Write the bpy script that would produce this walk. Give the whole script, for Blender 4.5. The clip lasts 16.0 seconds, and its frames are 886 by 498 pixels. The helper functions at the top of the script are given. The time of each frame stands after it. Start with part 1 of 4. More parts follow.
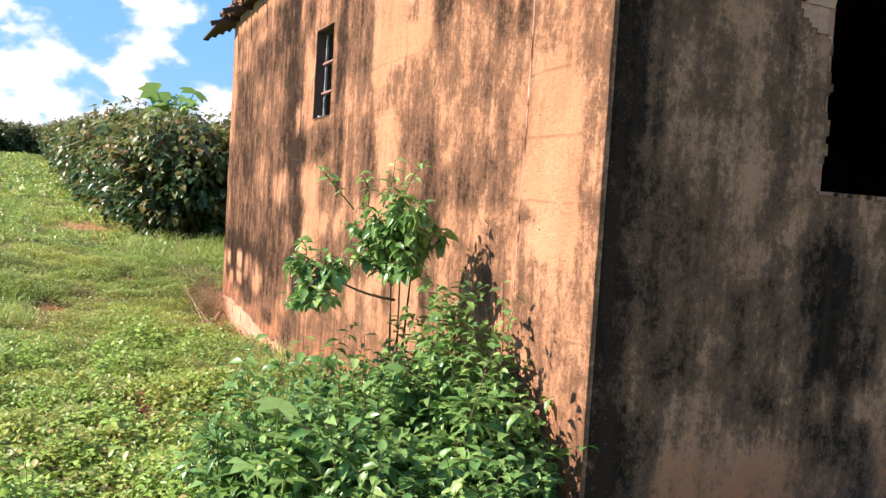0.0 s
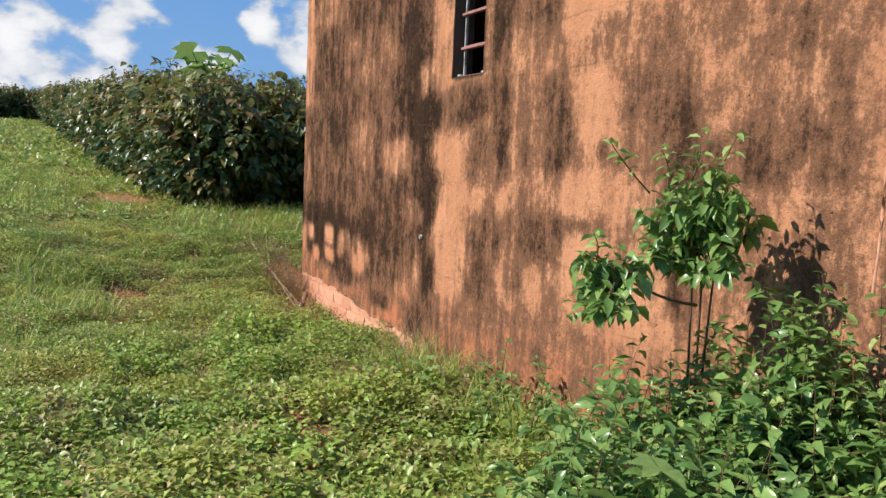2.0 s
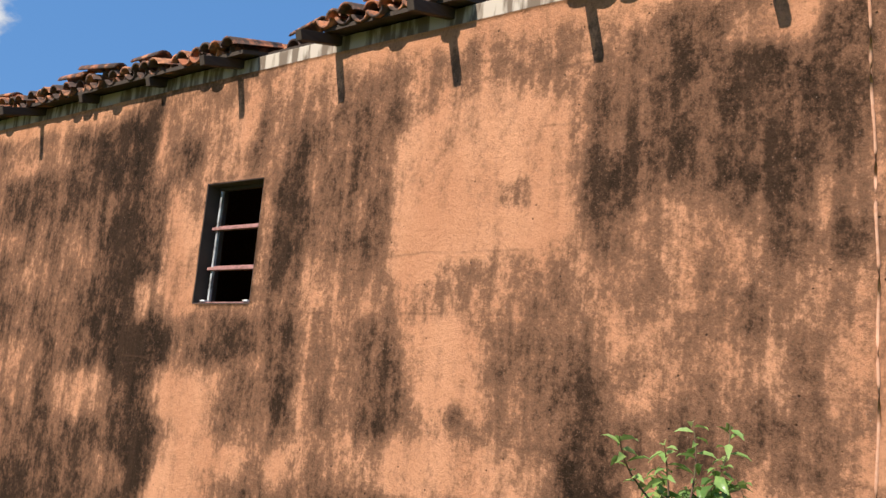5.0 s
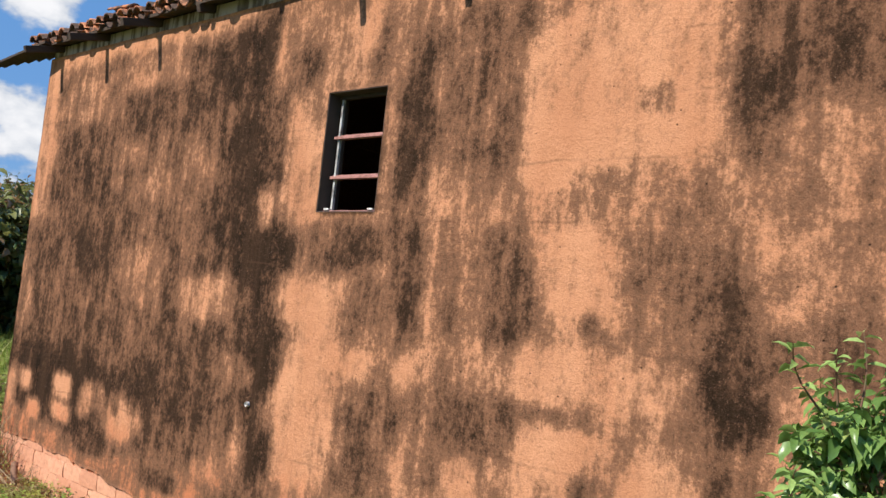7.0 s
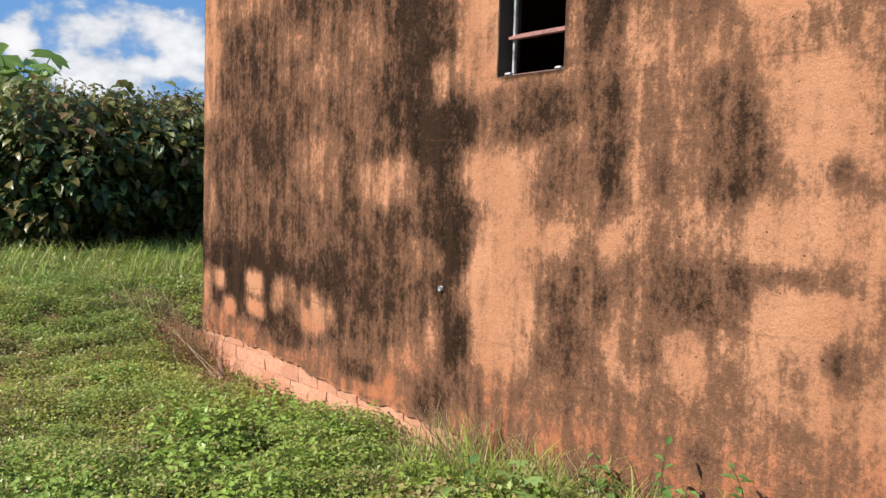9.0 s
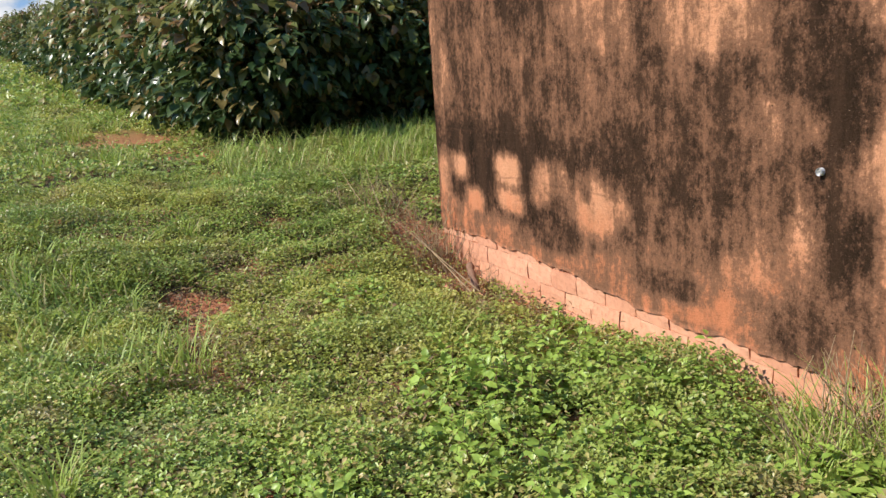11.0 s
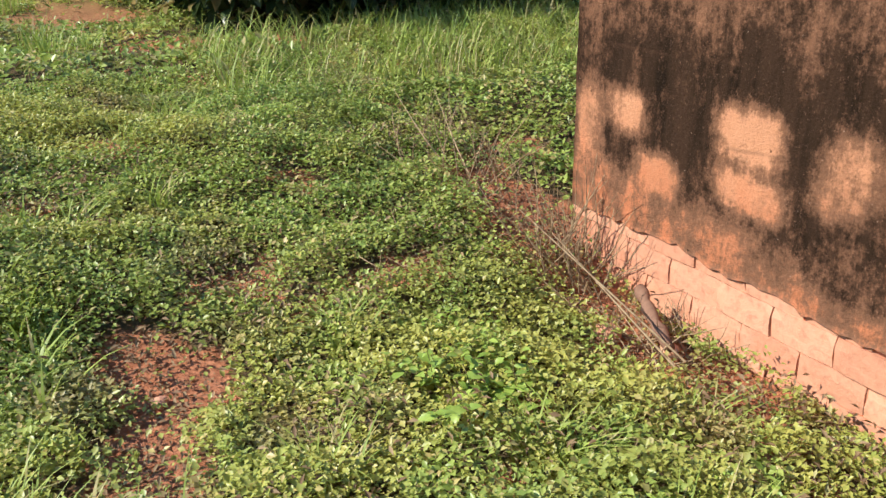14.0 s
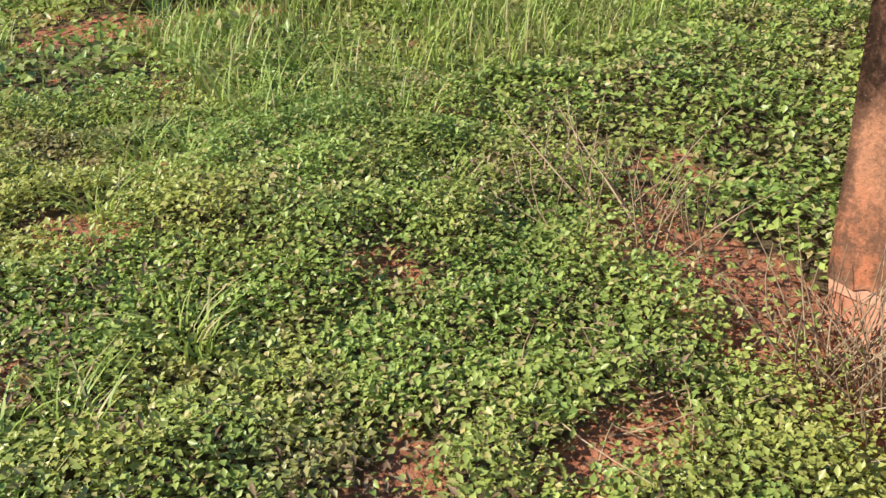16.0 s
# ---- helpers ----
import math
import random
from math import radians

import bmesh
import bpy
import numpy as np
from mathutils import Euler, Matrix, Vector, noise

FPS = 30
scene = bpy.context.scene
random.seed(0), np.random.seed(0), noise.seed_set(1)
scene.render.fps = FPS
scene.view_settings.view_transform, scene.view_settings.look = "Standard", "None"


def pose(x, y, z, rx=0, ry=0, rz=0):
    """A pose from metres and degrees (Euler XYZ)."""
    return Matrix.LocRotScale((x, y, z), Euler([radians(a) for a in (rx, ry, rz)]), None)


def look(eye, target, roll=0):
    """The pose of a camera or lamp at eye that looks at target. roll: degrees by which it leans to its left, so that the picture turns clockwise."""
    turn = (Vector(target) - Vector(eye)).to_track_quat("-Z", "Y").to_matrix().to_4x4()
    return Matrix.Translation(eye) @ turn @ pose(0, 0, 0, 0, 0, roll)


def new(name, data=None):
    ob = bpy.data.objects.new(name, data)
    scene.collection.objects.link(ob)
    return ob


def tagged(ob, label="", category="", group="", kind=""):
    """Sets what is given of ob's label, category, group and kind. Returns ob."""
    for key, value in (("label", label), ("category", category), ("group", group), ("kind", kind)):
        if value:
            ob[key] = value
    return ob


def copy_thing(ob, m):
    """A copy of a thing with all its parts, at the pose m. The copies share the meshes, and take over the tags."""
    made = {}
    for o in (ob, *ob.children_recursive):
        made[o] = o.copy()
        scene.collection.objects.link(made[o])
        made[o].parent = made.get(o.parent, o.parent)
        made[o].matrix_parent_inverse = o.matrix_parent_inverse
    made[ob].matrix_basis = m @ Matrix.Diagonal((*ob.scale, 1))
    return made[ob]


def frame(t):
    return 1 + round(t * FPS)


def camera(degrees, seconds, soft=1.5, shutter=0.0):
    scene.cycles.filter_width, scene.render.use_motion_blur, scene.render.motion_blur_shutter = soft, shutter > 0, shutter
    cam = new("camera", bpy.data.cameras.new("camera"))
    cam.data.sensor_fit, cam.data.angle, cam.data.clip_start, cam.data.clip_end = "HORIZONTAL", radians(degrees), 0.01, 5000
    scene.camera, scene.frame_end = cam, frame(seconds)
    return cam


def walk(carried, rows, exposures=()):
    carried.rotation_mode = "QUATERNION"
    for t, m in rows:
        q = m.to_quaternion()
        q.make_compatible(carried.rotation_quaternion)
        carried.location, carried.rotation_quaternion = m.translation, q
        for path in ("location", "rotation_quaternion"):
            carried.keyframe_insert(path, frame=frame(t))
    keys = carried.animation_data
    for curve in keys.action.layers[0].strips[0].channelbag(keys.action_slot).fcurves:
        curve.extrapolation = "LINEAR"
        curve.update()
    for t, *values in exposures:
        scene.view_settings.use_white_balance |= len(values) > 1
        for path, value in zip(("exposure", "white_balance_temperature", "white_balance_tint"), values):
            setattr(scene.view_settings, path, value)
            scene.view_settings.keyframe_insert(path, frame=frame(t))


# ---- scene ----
cam = camera(55.4, 16.0)
PATH = [
    (0, (0.005, 0.099, 1.523), (0.832, 1.918, 1.422), 3.6),
    (0.5, (-0.182, 0.451, 1.467), (0.605, 2.281, 1.291), 3.8),
    (1, (-0.349, 0.747, 1.531), (0.464, 2.564, 1.338), 3.3),
    (1.5, (-0.634, 1.154, 1.524), (0.193, 2.967, 1.352), 2.9),
    (2, (-0.812, 1.433, 1.558), (0.038, 3.233, 1.358), 2.5),
    (2.5, (-0.94, 1.849, 1.592), (0.037, 3.583, 1.393), 1.2),
    (3, (-1.123, 2.082, 1.624), (0.088, 3.672, 1.552), 1.3),
    (3.5, (-1.284, 2.434, 1.719), (0.108, 3.862, 1.864), 1.7),
    (4, (-1.291, 2.729, 1.748), (0.185, 4.028, 2.115), 2.4),
    (6.3, (-1.357, 3.27, 1.676), (0.32, 4.326, 1.951), 4.6),
    (6.5, (-1.367, 3.294, 1.664), (0.248, 4.455, 1.877), 5.1),
    (7, (-1.437, 3.295, 1.659), (0.075, 4.595, 1.812), 5.9),
    (7.5, (-1.439, 3.352, 1.62), (-0.026, 4.765, 1.682), 7.1),
    (8, (-1.429, 3.392, 1.589), (-0.034, 4.825, 1.54), 7.1),
    (8.5, (-1.454, 3.408, 1.576), (-0.08, 4.859, 1.501), 4.2),
    (9, (-1.315, 3.727, 1.545), (-0.047, 5.269, 1.413), 1.6),
    (9.5, (-1.126, 4.098, 1.551), (-0.025, 5.736, 1.23), 1.0),
    (10, (-1.017, 4.593, 1.511), (-0.116, 6.332, 1.107), -3.2),
    (10.2, (-0.991, 4.757, 1.532), (-0.138, 6.52, 1.127), -4.6),
    (12.3, (-0.533, 6.59, 1.448), (0.314, 8.302, 0.853), -1.6),
    (12.5, (-0.433, 6.835, 1.459), (0.398, 8.543, 0.834), -1.9),
    (13, (-0.353, 7.205, 1.511), (0.468, 8.9, 0.838), -1.5),
    (13.5, (-0.345, 7.723, 1.511), (0.481, 9.405, 0.812), -1.5),
    (14, (-0.347, 8.055, 1.489), (0.491, 9.721, 0.765), -1.2),
    (14.5, (-0.313, 8.48, 1.588), (0.497, 10.153, 0.849), -2.2),
    (15, (-0.359, 8.94, 1.547), (0.414, 10.63, 0.81), -3.4),
    (15.5, (-0.399, 9.398, 1.577), (0.45, 11.037, 0.808), -4.0),
    (16, (-0.355, 9.933, 1.569), (0.624, 11.432, 0.677), -3.7),
]
walk(cam, [(t, look(eye, target, roll)) for t, eye, target, roll in PATH],
     [(0, 1.02), (0.5, 0.7), (1.0, 0.42), (1.5, 0.28), (10.2, 0.3), (12.3, 0.48), (16, 0.5)])

# ---- light ----
SUN_WAY = Vector((0.45, -0.115, -0.405)).normalized()
sun = new("sun", bpy.data.lights.new("sun", "SUN"))
sun.data.energy, sun.data.angle, sun.data.color = 5.0, radians(0.55), (1.0, 0.95, 0.87)
sun.matrix_world = look((0, 0, 20), Vector((0, 0, 20)) + SUN_WAY)

world = bpy.data.worlds.new("sky")
scene.world = world
world.use_nodes = True


class Nodes:
    """Short calls for building node trees."""

    def __init__(self, tree):
        self.tree = tree
        tree.nodes.clear()

    def add(self, kind, out=0, sets=None, **plugs):
        n = self.tree.nodes.new(kind)
        sets = sets or {}
        if "operation" in sets:
            n.operation = sets["operation"]
        if "use_clamp" in sets:
            n.use_clamp = sets["use_clamp"]
        if "interpolation_type" in sets:
            n.interpolation_type = sets["interpolation_type"]
        if "attribute_name" in sets:
            n.attribute_name = sets["attribute_name"]
        for key, value in plugs.items():
            slot = n.inputs[int(key[1:])] if key[0] == "i" and key[1:].isdigit() else n.inputs[key.replace("_", " ")]
            if isinstance(value, bpy.types.NodeSocket):
                self.tree.links.new(value, slot)
            else:
                slot.default_value = value
        return n.outputs[out] if isinstance(out, (int, str)) else n

    def math(self, op, a, b=0.0, clamp=False):
        return self.add("ShaderNodeMath", 0, {"operation": op, "use_clamp": clamp}, i0=a, i1=b)

    def noise(self, vec, scale, detail=4.0, rough=0.55):
        return self.add("ShaderNodeTexNoise", "Fac", None, Vector=vec, Scale=scale, Detail=detail, Roughness=rough)

    def step(self, value, lo, hi, a=0.0, b=1.0):
        return self.add("ShaderNodeMapRange", 0, {"interpolation_type": "SMOOTHSTEP"}, i0=value, i1=lo, i2=hi, i3=a, i4=b)

    def mix(self, fac, a, b, blend="MIX"):
        n = self.tree.nodes.new("ShaderNodeMix")
        n.data_type, n.blend_type = "RGBA", blend
        for k, value in ((0, fac), (6, a), (7, b)):
            if isinstance(value, bpy.types.NodeSocket):
                self.tree.links.new(value, n.inputs[k])
            else:
                n.inputs[k].default_value = (*value, 1.0) if k else value
        return n.outputs[2]

    def scaled(self, vec, x, y, z):
        return self.add("ShaderNodeMapping", 0, None, Vector=vec, Scale=(x, y, z))


w = Nodes(world.node_tree)
sky_node = w.add("ShaderNodeTexSky", None)
sky_node.sky_type, sky_node.sun_disc = "NISHITA", False
sky_node.sun_elevation, sky_node.sun_rotation = radians(41), math.atan2(-0.45, 0.115)
sky_node.dust_density, sky_node.ozone_density = 0.6, 2.0
sky = sky_node.outputs[0]
way = w.add("ShaderNodeTexCoord", "Generated")
billow = w.noise(w.scaled(way, 1, 1, 1.5), 17.0, 7.0, 0.52)
CLOUDS = [((-0.036, 0.994, 0.1), 0.075), ((0.055, 0.99, 0.131), 0.055), ((0.088, 0.976, 0.2), 0.045), ((0.03, 0.997, 0.07), 0.07), ((0.17, 0.98, 0.09), 0.05), ((0.216, 0.966, 0.143), 0.025),
          ((0.315, 0.872, 0.375), 0.06), ((0.365, 0.868, 0.342), 0.04), ((0.36, 0.889, 0.28), 0.036), ((0.275, 0.921, 0.285), 0.04), ((0.31, 0.94, 0.14), 0.07), ((0.372, 0.918, 0.14), 0.055), ((-0.12, 0.98, 0.18), 0.07)]
cover = None
for spot, radius in CLOUDS:
    gap = w.add("ShaderNodeVectorMath", "Value", {"operation": "DISTANCE"}, i0=way, i1=Vector(spot).normalized())
    lump = w.math("SUBTRACT", 1.0, w.math("DIVIDE", gap, radius))
    cover = lump if cover is None else w.math("MAXIMUM", cover, lump)
cover = w.math("MAXIMUM", cover, -1.6)
body = w.math("ADD", cover, w.math("MULTIPLY", w.math("SUBTRACT", billow, 0.5), 3.4))
mask = w.step(body, 0.0, 0.55)
shade = w.step(w.math("ADD", body, w.math("MULTIPLY", w.noise(way, 22.0, 3.0), 0.8)), 0.3, 1.5)
cloud_tint = w.mix(shade, (6.2, 6.9, 8.0), (11.5, 11.5, 11.8))
blue = w.mix(0.55, sky, (1.7, 5.0, 11.5))
w.add("ShaderNodeOutputWorld", None, None, Surface=w.add("ShaderNodeBackground", 0, None, Color=w.mix(mask, blue, cloud_tint), Strength=0.068))


# ---- materials ----
def material(name, build, rough=0.85, spec=0.3):
    m = bpy.data.materials.new(name)
    m.use_nodes = True
    n = Nodes(m.node_tree)
    place = n.add("ShaderNodeTexCoord", "Object")
    where = n.add("ShaderNodeNewGeometry", "Position")
    color, height, depth, extra = build(n, where, place)
    plugs = {"Base_Color": color, "Roughness": extra.get("rough", rough), "Specular_IOR_Level": extra.get("spec", spec)}
    if height is not None:
        plugs["Normal"] = n.add("ShaderNodeBump", 0, None, Strength=extra.get("bump", 0.6), Distance=depth, Height=height)
    if "metal" in extra:
        plugs["Metallic"] = extra["metal"]
    shader = n.add("ShaderNodeBsdfPrincipled", 0, None, **plugs)
    if "through" in extra:
        shader = n.add("ShaderNodeMixShader", 0, None, Fac=extra["through"], i1=shader, i2=n.add("ShaderNodeBsdfTranslucent", 0, None, Color=color))
    n.add("ShaderNodeOutputMaterial", None, None, Surface=shader)
    return m


def plaster_look(n, where, place):
    stain = n.add("ShaderNodeAttribute", "Fac", {"attribute_name": "stain"})
    centred = lambda value, k: n.math("MULTIPLY", n.math("SUBTRACT", value, 0.5), k)
    streak = n.noise(n.scaled(where, 13, 13, 1.1), 1.0, 6.0, 0.6)
    cloud = n.noise(n.scaled(where, 1, 1, 0.75), 7.0, 5.0, 0.6)
    fine = n.noise(n.scaled(where, 1, 1, 0.8), 34.0, 6.0, 0.7)
    grit = n.noise(where, 95.0, 4.0, 0.75)
    grime = n.math("ADD", n.math("MULTIPLY", stain, 1.18), -0.01)
    # the mould thins out in runs, blotches and grains, most of all where it is half thick
    loose = n.math("ADD", n.math("ADD", 0.34, n.math("MULTIPLY", stain, 0.42)), n.math("MULTIPLY", n.math("MULTIPLY", stain, n.math("SUBTRACT", 1.0, stain)), 2.2))
    uneven = n.math("ADD", n.math("ADD", centred(streak, 1.15), centred(cloud, 1.3)), n.math("ADD", centred(fine, 1.25), centred(grit, 0.7)))
    grime = n.math("ADD", grime, n.math("MULTIPLY", uneven, loose))
    clean = n.mix(n.step(n.noise(n.scaled(where, 3, 3, 1.2), 1.0, 5.0), 0.3, 0.7), (0.62, 0.295, 0.16), (0.51, 0.226, 0.118))
    clean = n.mix(n.step(fine, 0.55, 0.75, 0.0, 0.4), clean, (0.36, 0.14, 0.07))
    foot = n.add("ShaderNodeSeparateXYZ", "Z", None, Vector=where)
    splash = n.step(n.math("ADD", foot, centred(cloud, 0.5)), 0.25, 0.75, 0.75, 0.0)
    clean = n.mix(splash, clean, (0.52, 0.17, 0.075))
    thin = n.mix(cloud, (0.25, 0.12, 0.067), (0.18, 0.09, 0.052))
    thick = n.mix(n.step(streak, 0.3, 0.7), (0.014, 0.009, 0.006), (0.05, 0.027, 0.016))
    color = n.mix(n.step(grime, 0.0, 0.46), clean, thin)
    color = n.mix(n.step(grime, 0.4, 1.12), color, thick)
    speck = n.add("ShaderNodeTexVoronoi", "Distance", None, Vector=where, Scale=11.0, Randomness=1.0)
    color = n.mix(n.step(speck, 0.03, 0.07, 0.8, 0.0), color, (0.03, 0.02, 0.015))
    chip = n.add("ShaderNodeTexVoronoi", "Distance", None, Vector=n.scaled(where, 1, 1.3, 1.1), Scale=19.0, Randomness=1.0)
    color = n.mix(n.math("MULTIPLY", n.step(chip, 0.02, 0.06, 0.6, 0.0), n.step(cloud, 0.4, 0.55)), color, (0.62, 0.44, 0.34))
    color = n.mix(n.step(grit, 0.56, 0.74, 0.0, 0.42), color, (0.10, 0.055, 0.035))
    color = n.mix(n.step(grit, 0.22, 0.42, 0.3, 0.0), color, (0.62, 0.36, 0.24))
    # courses of the blocks behind show faintly through the coat
    wobble = n.add("ShaderNodeVectorMath", 0, {"operation": "ADD"}, i0=where, i1=n.add("ShaderNodeVectorMath", 0, {"operation": "SCALE"}, i0=n.add("ShaderNodeTexNoise", "Color", None, Vector=where, Scale=3.0), Scale=0.05))
    course = n.add("ShaderNodeTexBrick", "Fac", None, Vector=n.add("ShaderNodeMapping", 0, None, Vector=wobble, Rotation=(radians(-90), 0, radians(-90))), Scale=1.0, Brick_Width=0.29, Row_Height=0.205, Mortar_Size=0.012, Mortar_Smooth=1.0)
    keep = n.step(n.noise(where, 1.9, 4.0, 0.65), 0.47, 0.64, 0.0, 0.4)
    color = n.mix(n.math("MULTIPLY", course, keep), color, (0.1, 0.05, 0.03))
    relief = n.math("ADD", n.noise(where, 70.0, 5.0, 0.75), n.math("MULTIPLY", n.noise(where, 14.0, 4.0), 1.3))
    relief = n.math("SUBTRACT", relief, n.step(speck, 0.03, 0.07, 1.2, 0.0))
    return color, relief, 0.008, {"bump": 0.9, "rough": 0.95, "spec": 0.05}


def brick_look(n, where, place):
    one = n.add("ShaderNodeObjectInfo", "Random")
    grain = n.noise(where, 30.0, 6.0, 0.65)
    color = n.mix(one, (0.60, 0.28, 0.165), (0.70, 0.36, 0.22))
    color = n.mix(n.step(grain, 0.45, 0.75, 0.0, 0.6), color, (0.42, 0.16, 0.09))
    color = n.mix(n.step(n.noise(where, 6.0, 4.0), 0.55, 0.75, 0.0, 0.5), color, (0.62, 0.36, 0.23))
    return color, grain, 0.008, {"bump": 0.8}


def soil_look(n, where, place):
    grain = n.noise(where, 26.0, 6.0, 0.7)
    broad = n.noise(where, 1.1, 5.0)
    color = n.mix(n.step(grain, 0.3, 0.7), (0.28, 0.10, 0.05), (0.56, 0.235, 0.125))
    # outside the bare patches the shade under the leaf cover is put into the colour
    cover_shade = n.mix(n.noise(where, 40.0, 5.0, 0.7), (0.05, 0.035, 0.02), (0.20, 0.14, 0.075))
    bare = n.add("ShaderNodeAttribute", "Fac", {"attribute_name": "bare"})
    color = n.mix(n.step(n.math("ADD", bare, n.math("MULTIPLY", n.math("SUBTRACT", grain, 0.5), 0.7)), 0.15, 0.55), cover_shade, color)
    color = n.mix(n.step(n.noise(n.scaled(where, 1, 1, 3), 55.0, 3.0), 0.6, 0.72, 0.0, 0.6), color, (0.33, 0.24, 0.13))
    far = n.step(n.add("ShaderNodeVectorMath", "Value", {"operation": "DISTANCE"}, i0=where, i1=(-1.0, 8.0, 0.0)), 8.0, 14.0)
    turf = n.mix(n.step(broad, 0.35, 0.65), (0.10, 0.16, 0.035), (0.19, 0.22, 0.06))
    color = n.mix(n.math("MULTIPLY", far, n.step(n.noise(where, 0.6, 5.0), 0.3, 0.5)), color, turf)
    return color, grain, 0.03, {"bump": 0.9, "rough": 0.95, "spec": 0.1}


def leaf_look(dark, light, old, old_share=0.12, gloss=0.45, patch=0.0):
    def build(n, where, place):
        one = n.add("ShaderNodeNewGeometry", "Random Per Island")
        color = n.mix(one, dark, light)
        other = n.math("FRACT", n.math("MULTIPLY", one, 17.3))
        color = n.mix(n.math("LESS_THAN", other, old_share), color, old)
        if patch:
            zone = n.step(n.noise(where, 0.9, 3.0), 0.47, 0.66, 0.0, patch)
            near = n.add("ShaderNodeVectorMath", "Value", {"operation": "DISTANCE"}, i0=where, i1=(1.05, 10.0, 0.1))
            zone = n.math("MAXIMUM", zone, n.math("MULTIPLY", n.step(near, 0.5, 2.0, 0.9, 0.0), n.step(n.noise(where, 3.0, 3.0), 0.35, 0.55)))
            color = n.mix(zone, color, (0.58, 0.54, 0.13))
            color = n.mix(n.step(n.noise(where, 2.1, 4.0, 0.65), 0.52, 0.68, 0.0, 0.75), color, (0.46, 0.31, 0.16))
        if patch:
            color = n.mix(n.step(n.noise(where, 1.3, 4.0, 0.6), 0.40, 0.55, 0.3, 0.0), color, (0.13, 0.23, 0.05))
        vein = n.noise(where, 70.0, 2.0)
        color = n.mix(n.step(vein, 0.3, 0.75, 0.0, 0.3), color, tuple(c * 0.55 for c in dark))
        return color, vein, 0.002, {"rough": gloss, "spec": 0.4, "through": 0.32, "bump": 0.3}
    return build


def wood_look(a, b):
    def build(n, where, place):
        grain = n.noise(n.scaled(where, 4, 40, 40), 1.0, 5.0)
        return n.mix(grain, a, b), grain, 0.005, {"rough": 0.9, "spec": 0.2}
    return build


def tile_look(n, where, place):
    one = n.add("ShaderNodeObjectInfo", "Random")
    mould = n.noise(where, 9.0, 5.0, 0.65)
    color = n.mix(n.math("FRACT", n.math("ADD", one, n.noise(where, 4.0, 1.0))), (0.42, 0.14, 0.065), (0.60, 0.25, 0.125))
    color = n.mix(n.step(mould, 0.36, 0.54, 0.0, 0.94), color, (0.06, 0.045, 0.038))
    return color, mould, 0.006, {"rough": 0.9}


def beam_look(n, where, place):
    run = n.noise(n.scaled(where, 16, 16, 2.5), 1.0, 5.0)
    color = n.mix(n.step(run, 0.42, 0.58, 0.0, 0.9), (0.56, 0.46, 0.36), (0.15, 0.10, 0.065))
    return color, run, 0.004, {"rough": 0.92}


def plain_look(color, wear, scale=20.0, rough=0.7, **more):
    def build(n, where, place):
        f = n.noise(where, scale, 5.0, 0.6)
        return n.mix(n.step(f, 0.42, 0.7), color, wear), f, 0.003, {"rough": rough, **more}
    return build


PLASTER = material("stained_plaster", plaster_look)
BRICK = material("clay_brick", brick_look)
MORTAR = material("earth_mortar", plain_look((0.50, 0.22, 0.125), (0.36, 0.15, 0.08), 25.0, 0.95))
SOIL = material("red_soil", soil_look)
COVER_LEAF = material("cover_leaf", leaf_look((0.23, 0.33, 0.065), (0.52, 0.61, 0.14), (0.62, 0.47, 0.2), 0.14, 0.38, 0.7))
LOW_LEAF = material("low_weed_leaf", leaf_look((0.24, 0.36, 0.06), (0.46, 0.6, 0.12), (0.52, 0.55, 0.15), 0.1, 0.38))
DEAD_LEAF = material("dead_leaf", leaf_look((0.17, 0.09, 0.045), (0.46, 0.32, 0.17), (0.55, 0.5, 0.22), 0.1, 0.7))
GRASS = material("grass_blade", leaf_look((0.26, 0.36, 0.06), (0.50, 0.58, 0.13), (0.6, 0.5, 0.22), 0.17, 0.5))
WEED_LEAF = material("weed_leaf", leaf_look((0.12, 0.23, 0.06), (0.31, 0.45, 0.12), (0.44, 0.52, 0.16), 0.06, 0.3))
HEDGE_LEAF = material("hedge_leaf", leaf_look((0.04, 0.08, 0.028), (0.12, 0.17, 0.055), (0.27, 0.21, 0.075), 0.16, 0.3))
TIP_LEAF = material("hedge_tip_leaf", leaf_look((0.12, 0.15, 0.045), (0.30, 0.29, 0.09), (0.32, 0.19, 0.085), 0.2, 0.4))
PALE_LEAF = material("pale_leaf", leaf_look((0.24, 0.38, 0.10), (0.40, 0.54, 0.17), (0.42, 0.5, 0.18), 0.05, 0.45))
STEM = material("stem", plain_look((0.15, 0.075, 0.045), (0.10, 0.11, 0.04), 30.0))
DRY = material("dry_stalk", plain_look((0.42, 0.30, 0.17), (0.22, 0.13, 0.075), 40.0, 0.9))
TIMBER = material("old_timber", wood_look((0.035, 0.025, 0.02), (0.10, 0.07, 0.05)))
LOG = material("weathered_log", wood_look((0.14, 0.075, 0.05), (0.34, 0.19, 0.12)))
TILE = material("clay_roof_tile", tile_look)
BEAM = material("limewashed_beam", beam_look)
BAR = material("primed_steel", plain_look((0.42, 0.20, 0.17), (0.22, 0.10, 0.08), 30.0, 0.6))
POST = material("mottled_white_paint", plain_look((0.5, 0.5, 0.48), (0.07, 0.05, 0.045), 9.0, 0.6))
CONDUIT = material("white_plastic", plain_look((0.75, 0.73, 0.7), (0.5, 0.45, 0.4), 30.0, 0.5))
# near-black base: shade of the window jamb and the rooms put into the colour
INSIDE = material("shade_dark_inside", plain_look((0.10, 0.07, 0.055), (0.05, 0.035, 0.03), 3.0, 0.95))


